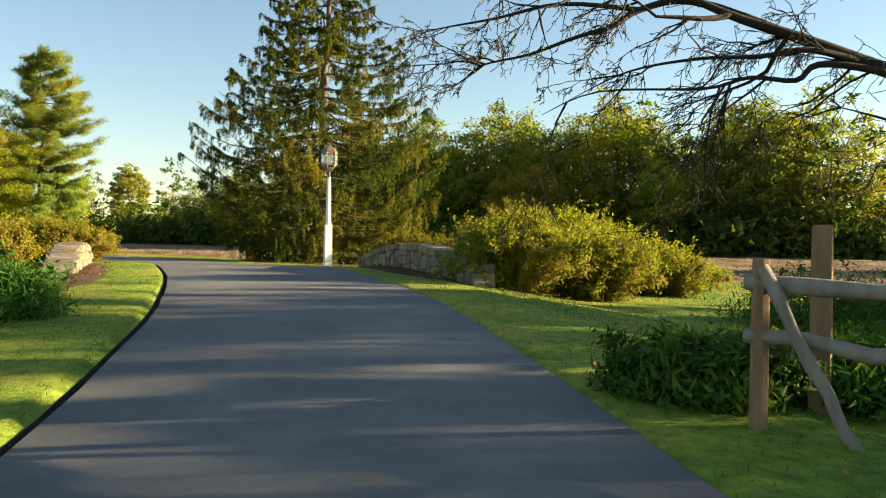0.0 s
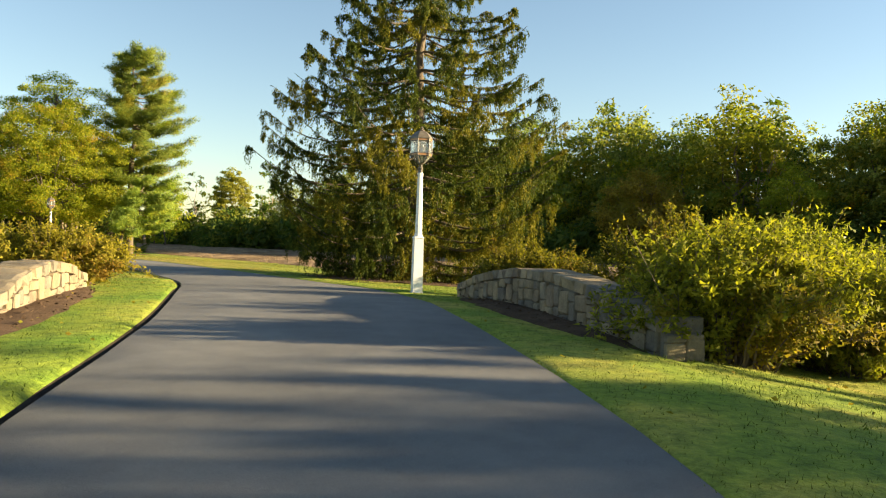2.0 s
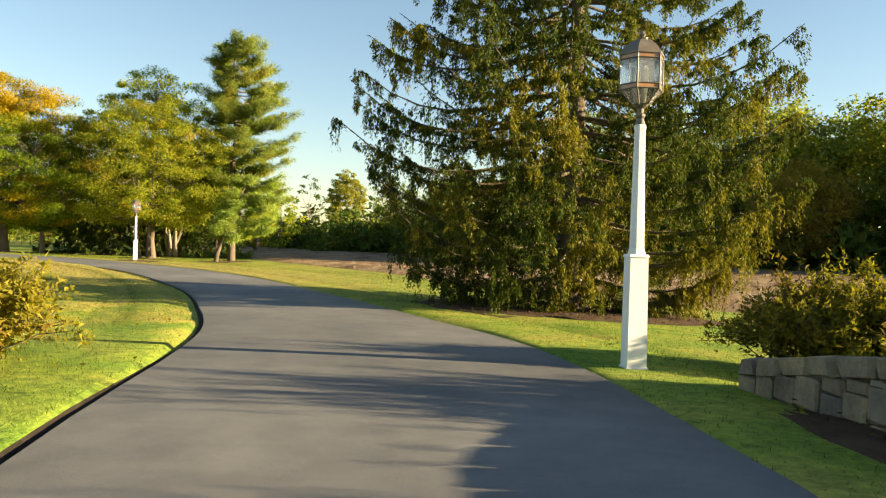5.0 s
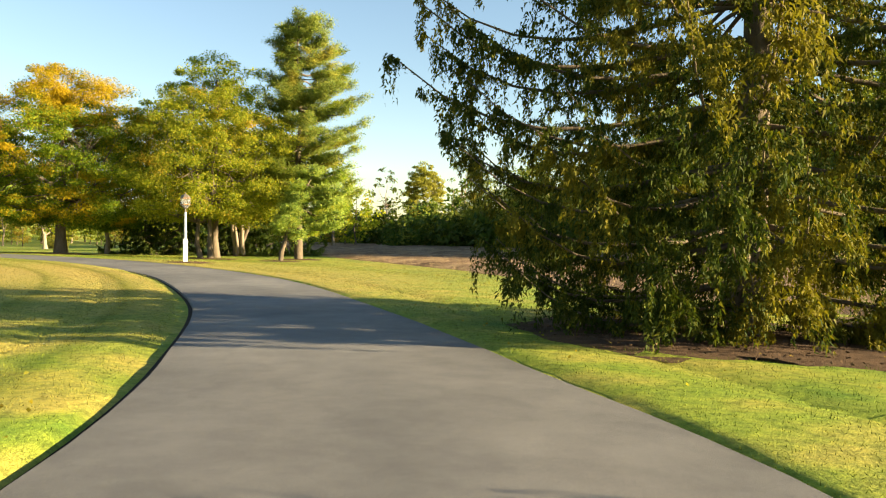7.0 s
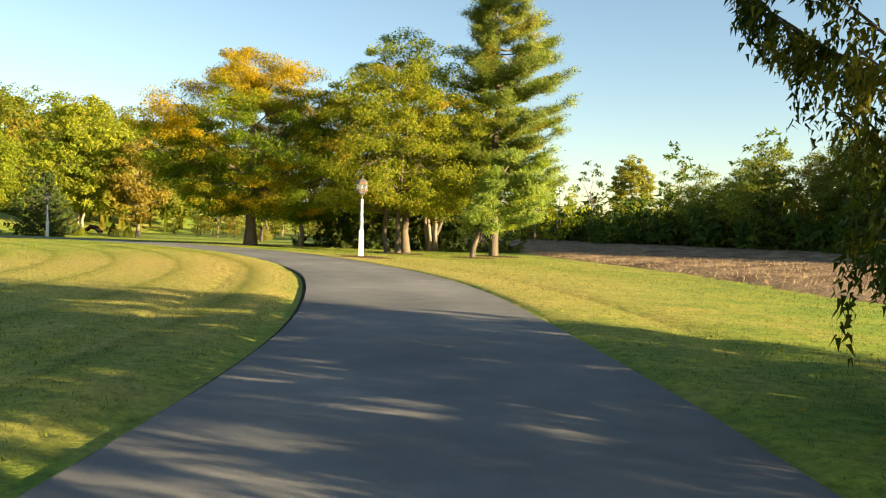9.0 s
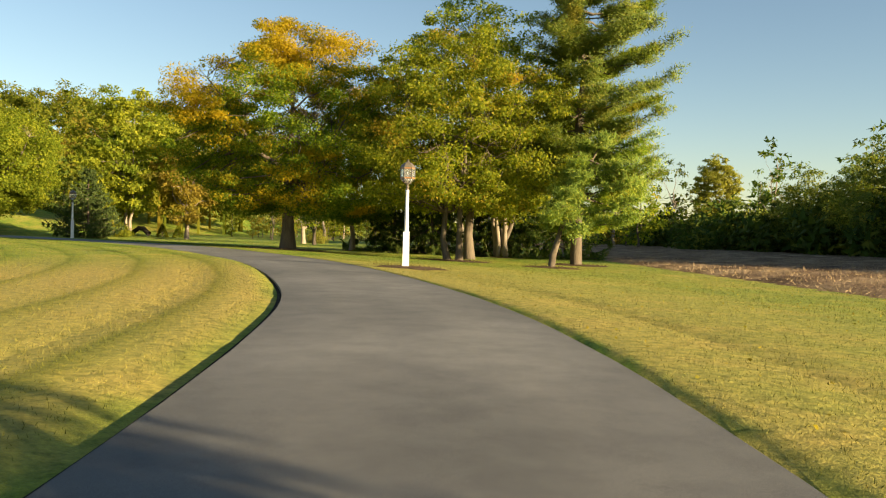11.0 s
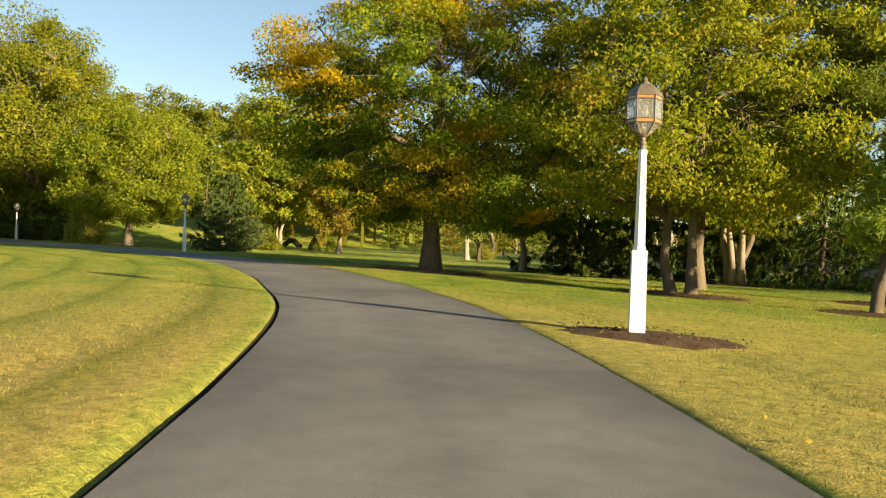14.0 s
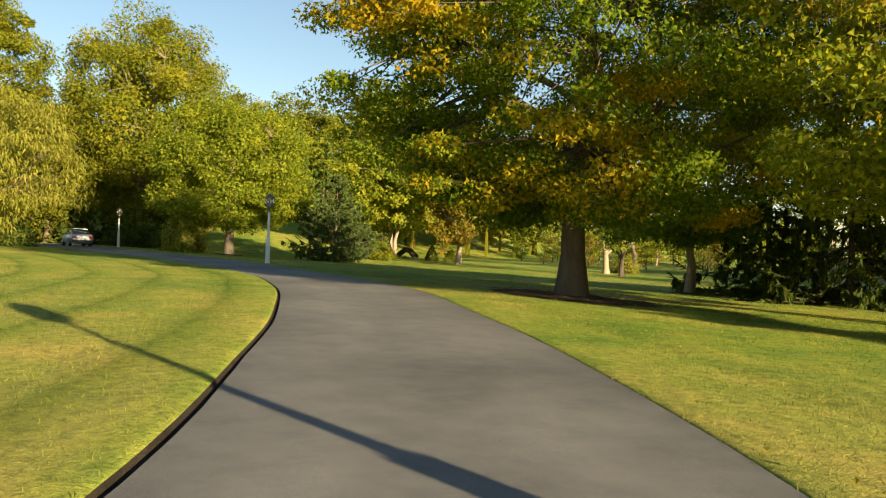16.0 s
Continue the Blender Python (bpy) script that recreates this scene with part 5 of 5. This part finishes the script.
for i, (x, y, s_) in enumerate(((-100, 44.5, 1.0), (-106, 43.0, 1.1), (-112.5, 42.5, 1.1), (-118.5, 55.0, 1.2), (-113, 57.5, 1.0), (-124, 40.0, 1.5))):
    bush("dark_shrub", at(x, y, 40 * i, s_), "dark shrub at the side of the far bend", G_DARK, (2.6, 2.0, 1.7), 170 + i, clumps=60, per=60, leaf=0.26)
broadleaf("park_tree", at(-82.6, 84.9), "pale forked tree on the lawn with thin twigs", G_RUST, 7.0, 3.2, 2.0, 0.26, 180, clumps=50, per=25, leaf=0.2, bark=PALE_BARK)
broadleaf("park_tree", at(-78.0, 82.7), "small dark tree on the lawn with a low crown", G_OAK, 6.0, 2.8, 1.8, 0.2, 181, clumps=50, per=45, leaf=0.2)
g = Geo()
rngl = np.random.RandomState(182)
g.tube(curve((-1.8, 0, 0.05), (1.6, 0.5, 0.25), 0.75, rngl, 8, 0.03), 0.28 * rngl.uniform(0.8, 1.1, 8), 8)
log = thing("fallen_log", at(-104.4, 77.7), "dark arched log lying by the clipped bushes", "log")
part("log_body", g, DARK_BARK, log, smooth=True)


# ---- the silver car on the far bend ----
def paint(name, col, rough, metal=0.0):
    m, n, l, p = mat(name, rough, 0.5)
    co = n.new("ShaderNodeTexCoord").outputs["Object"]
    nz = noise_tex(n, l, co, 6, 3)
    r = ramp(n, [(0.3, tuple(c * 0.9 for c in col)), (0.7, col)])
    l.new(nz.outputs[0], r.inputs[0])
    l.new(r.outputs[0], p.inputs["Base Color"])
    p.inputs["Metallic"].default_value = metal
    return m


SILVER = paint("silver_car_paint", (0.55, 0.57, 0.6), 0.3, 0.6)
TINTED = paint("dark_car_glass", (0.03, 0.035, 0.04), 0.08)
RUBBER = paint("tyre_rubber", (0.025, 0.025, 0.025), 0.8)
RED = paint("red_lamp_glass", (0.45, 0.03, 0.02), 0.2)
BLACK = paint("black_plastic", (0.03, 0.03, 0.03), 0.6)


def loft(g, sections):
    """Joins cross-sections, each a ring of points, and closes both ends with fans of quads."""
    v = np.array(sections)
    k, n = v.shape[:2]
    m = np.arange(n)
    q = [np.stack([i * n + m, i * n + (m + 1) % n, (i + 1) * n + (m + 1) % n, (i + 1) * n + m], 1) for i in range(k - 1)]
    g.add(v.reshape(-1, 3), np.concatenate(q))
    for e in (0, k - 1):
        c = v[e].mean(0)
        ring = c + (v[e] - c) * 0.02
        w = np.concatenate([v[e], ring])
        g.add(w, np.stack([m, (m + 1) % n, n + (m + 1) % n, n + m], 1))


def car(m):
    ob = thing("silver_sedan", m, "silver sedan seen from behind on the far bend of the drive", "car")

    def section(y, w, z0, z1, r=0.12):
        return [(-w, y, z0 + r), (-w, y, z1 - r), (-w + r, y, z1), (w - r, y, z1), (w, y, z1 - r), (w, y, z0 + r), (w - r, y, z0), (-w + r, y, z0)]
    g = Geo()
    loft(g, [section(-2.3, 0.7, 0.42, 0.85), section(-2.22, 0.82, 0.3, 0.98), section(-1.5, 0.89, 0.22, 1.02), section(0, 0.9, 0.2, 0.98), section(1.4, 0.88, 0.22, 0.92), section(2.1, 0.8, 0.3, 0.78), section(2.3, 0.68, 0.4, 0.66)])
    part("body", g, SILVER, ob, smooth=True)
    g = Geo()
    loft(g, [section(-1.75, 0.72, 0.9, 1.02, 0.05), section(-1.0, 0.66, 0.9, 1.40), section(-0.2, 0.64, 0.9, 1.46), section(0.5, 0.66, 0.9, 1.40), section(1.25, 0.74, 0.88, 0.96, 0.03)])
    part("cabin_glass", g, TINTED, ob, smooth=True)
    g = Geo()
    loft(g, [section(-1.05, 0.58, 1.40, 1.44, 0.015), section(-0.2, 0.58, 1.45, 1.485, 0.015), section(0.5, 0.58, 1.39, 1.43, 0.015)])
    part("roof", g, SILVER, ob, smooth=True)
    for sx in (-1, 1):
        g = Geo()
        g.box((sx * 0.62 - 0.16, -2.31, 0.68), (sx * 0.62 + 0.16, -2.2, 0.86))
        part("tail_lamp", g, RED, ob, "red tail lamp")
        for y in (-1.4, 1.4):
            g = Geo()
            t = np.linspace(0, 2 * np.pi, 17)
            ring = [[(sx * xx, y + r * math.cos(a), 0.31 + r * math.sin(a)) for a in t[:-1]] for xx, r in ((0.66, 0.24), (0.68, 0.31), (0.86, 0.31), (0.9, 0.25))]
            loft(g, ring)
            wheel = part("wheel", g, RUBBER, ob)
            g = Geo()
            loft(g, [[(sx * xx, y + r * math.cos(a), 0.31 + r * math.sin(a)) for a in t[:-1]] for xx, r in ((0.88, 0.21), (0.905, 0.2), (0.912, 0.06))])
            part("rim", g, SILVER, wheel, "silver rim")
    g = Geo()
    g.box((-0.75, -2.36, 0.36), (0.75, -2.2, 0.52))
    part("bumper", g, BLACK, ob)
    g = Geo()
    g.box((-0.26, -2.34, 0.64), (0.26, -2.24, 0.77))
    part("number_plate", g, WHITE, ob, "pale plain number plate")


car(pose(-107.5, 49.2, float(road_z(49.2)) + 0.01, 0, 0, 98))


# ---- grass, stubble, fallen leaves ----
def scatter(n, x0, x1, y0, y1, rng):
    return rng.uniform(x0, x1, n), rng.uniform(y0, y1, n)


def grass():
    rng = np.random.RandomState(200)
    px, py = [], []
    for n, box, reach in ((700000, (-66, 12, -6, 66), 4.0), (380000, (-70, 14, 2, 74), 15), (170000, (-90, 14, 6, 84), 38)):
        x, y = scatter(n, *box, rng)
        s, side = off_road(x, y)
        dens = np.clip(1 - (s / reach) ** 2, 0, 1)
        keep = (s > np.where(side < 0, 0.075, -0.04)) & (rng.uniform(size=n) < dens) & (y < np.interp(x, *FIELD_EDGE) + 0.4)
        for cx, cy, rr in ((-5.6, 32, 2.9), (-7.2, 15, 1.0), (-31.6, 49.7, 0.9), (-51.8, 60, 2.2), (-41.2, 62.2, 1.6)):
            keep &= np.hypot(x - cx, y - cy) > rr
        px.append(x[keep]), py.append(y[keep])
    x, y = np.concatenate(px), np.concatenate(py)
    s, side = off_road(x, y)
    n = len(x)
    z = ground_z(x, y) - 0.005
    h = rng.uniform(0.02, 0.05, n) * (1 + 0.3 * (rng.uniform(size=n) < 0.03)) * np.clip(0.8 + s / 12, 0.8, 1.5)
    lean = rng.normal(0, 0.5, (n, 2))
    a = np.stack([lean[:, 0], lean[:, 1], np.ones(n)], 1)
    g = Geo()
    g.leaves(np.stack([x, y, z], 1), a, h, np.clip(0.007 + s * 0.0008, 0.007, 0.022), rng, None, True)
    me = g.mesh("grass", BLADES)
    add_lawn_data(me, x, y, 3)
    tagged(new("grass", me), "short mown grass blades, green to straw yellow", "grass", kind="stuff")
    return n


grass()


def stubble():
    rng = np.random.RandomState(210)
    x, y = scatter(210000, -60, 30, 26, 120, rng)
    d = y - np.interp(x, *FIELD_EDGE)
    keep = (d > 0.3) & (rng.uniform(size=len(x)) < np.clip(1.1 - d / 50, 0.12, 1))
    u = x * 0.74 + y * 0.67
    keep &= (np.sin(u * 2 * np.pi / 0.76) > 0.2) | (rng.uniform(size=len(x)) < 0.2)
    x, y = x[keep], y[keep]
    n = len(x)
    z = ground_z(x, y) + 0.02 + 0.11 * np.clip(d[keep] / 2.0, 0, 1)
    flat = rng.uniform(size=n) < 0.55
    a = np.stack([rng.normal(size=n), rng.normal(size=n), np.where(flat, 0.15, 1.6)], 1)
    g = Geo()
    g.leaves(np.stack([x, y, z], 1), a, rng.uniform(0.08, 0.26, n), 0.024, rng, None, True)
    straw = surface("straw", [(0.3, (0.2, 0.14, 0.075)), (0.7, (0.42, 0.31, 0.18))], 2, 20, 0.9, 0.1, 0.2, 0.002)
    tagged(new("stubble", g.mesh("stubble", straw)), "cut corn stubble and straw on brown soil", "stubble", kind="stuff")


stubble()


def fallen_leaves():
    rng = np.random.RandomState(220)
    x, y = scatter(5000, -60, 10, 0, 70, rng)
    s, side = off_road(x, y)
    keep = (s > 0.1) & (s < 14) & ((side > 0) | (y < 24))
    x, y = x[keep], y[keep]
    n = len(x)
    g = Geo()
    g.leaves(np.stack([x, y, ground_z(x, y) + 0.05], 1), rng.normal(size=(n, 3)) * np.array([1, 1, 0.25]), 0.05, 0.035, rng)
    tagged(new("fallen_leaves", g.mesh("fallen_leaves", G_RUST)), "brown fallen leaves scattered over the grass", "leaves", kind="stuff")


fallen_leaves()
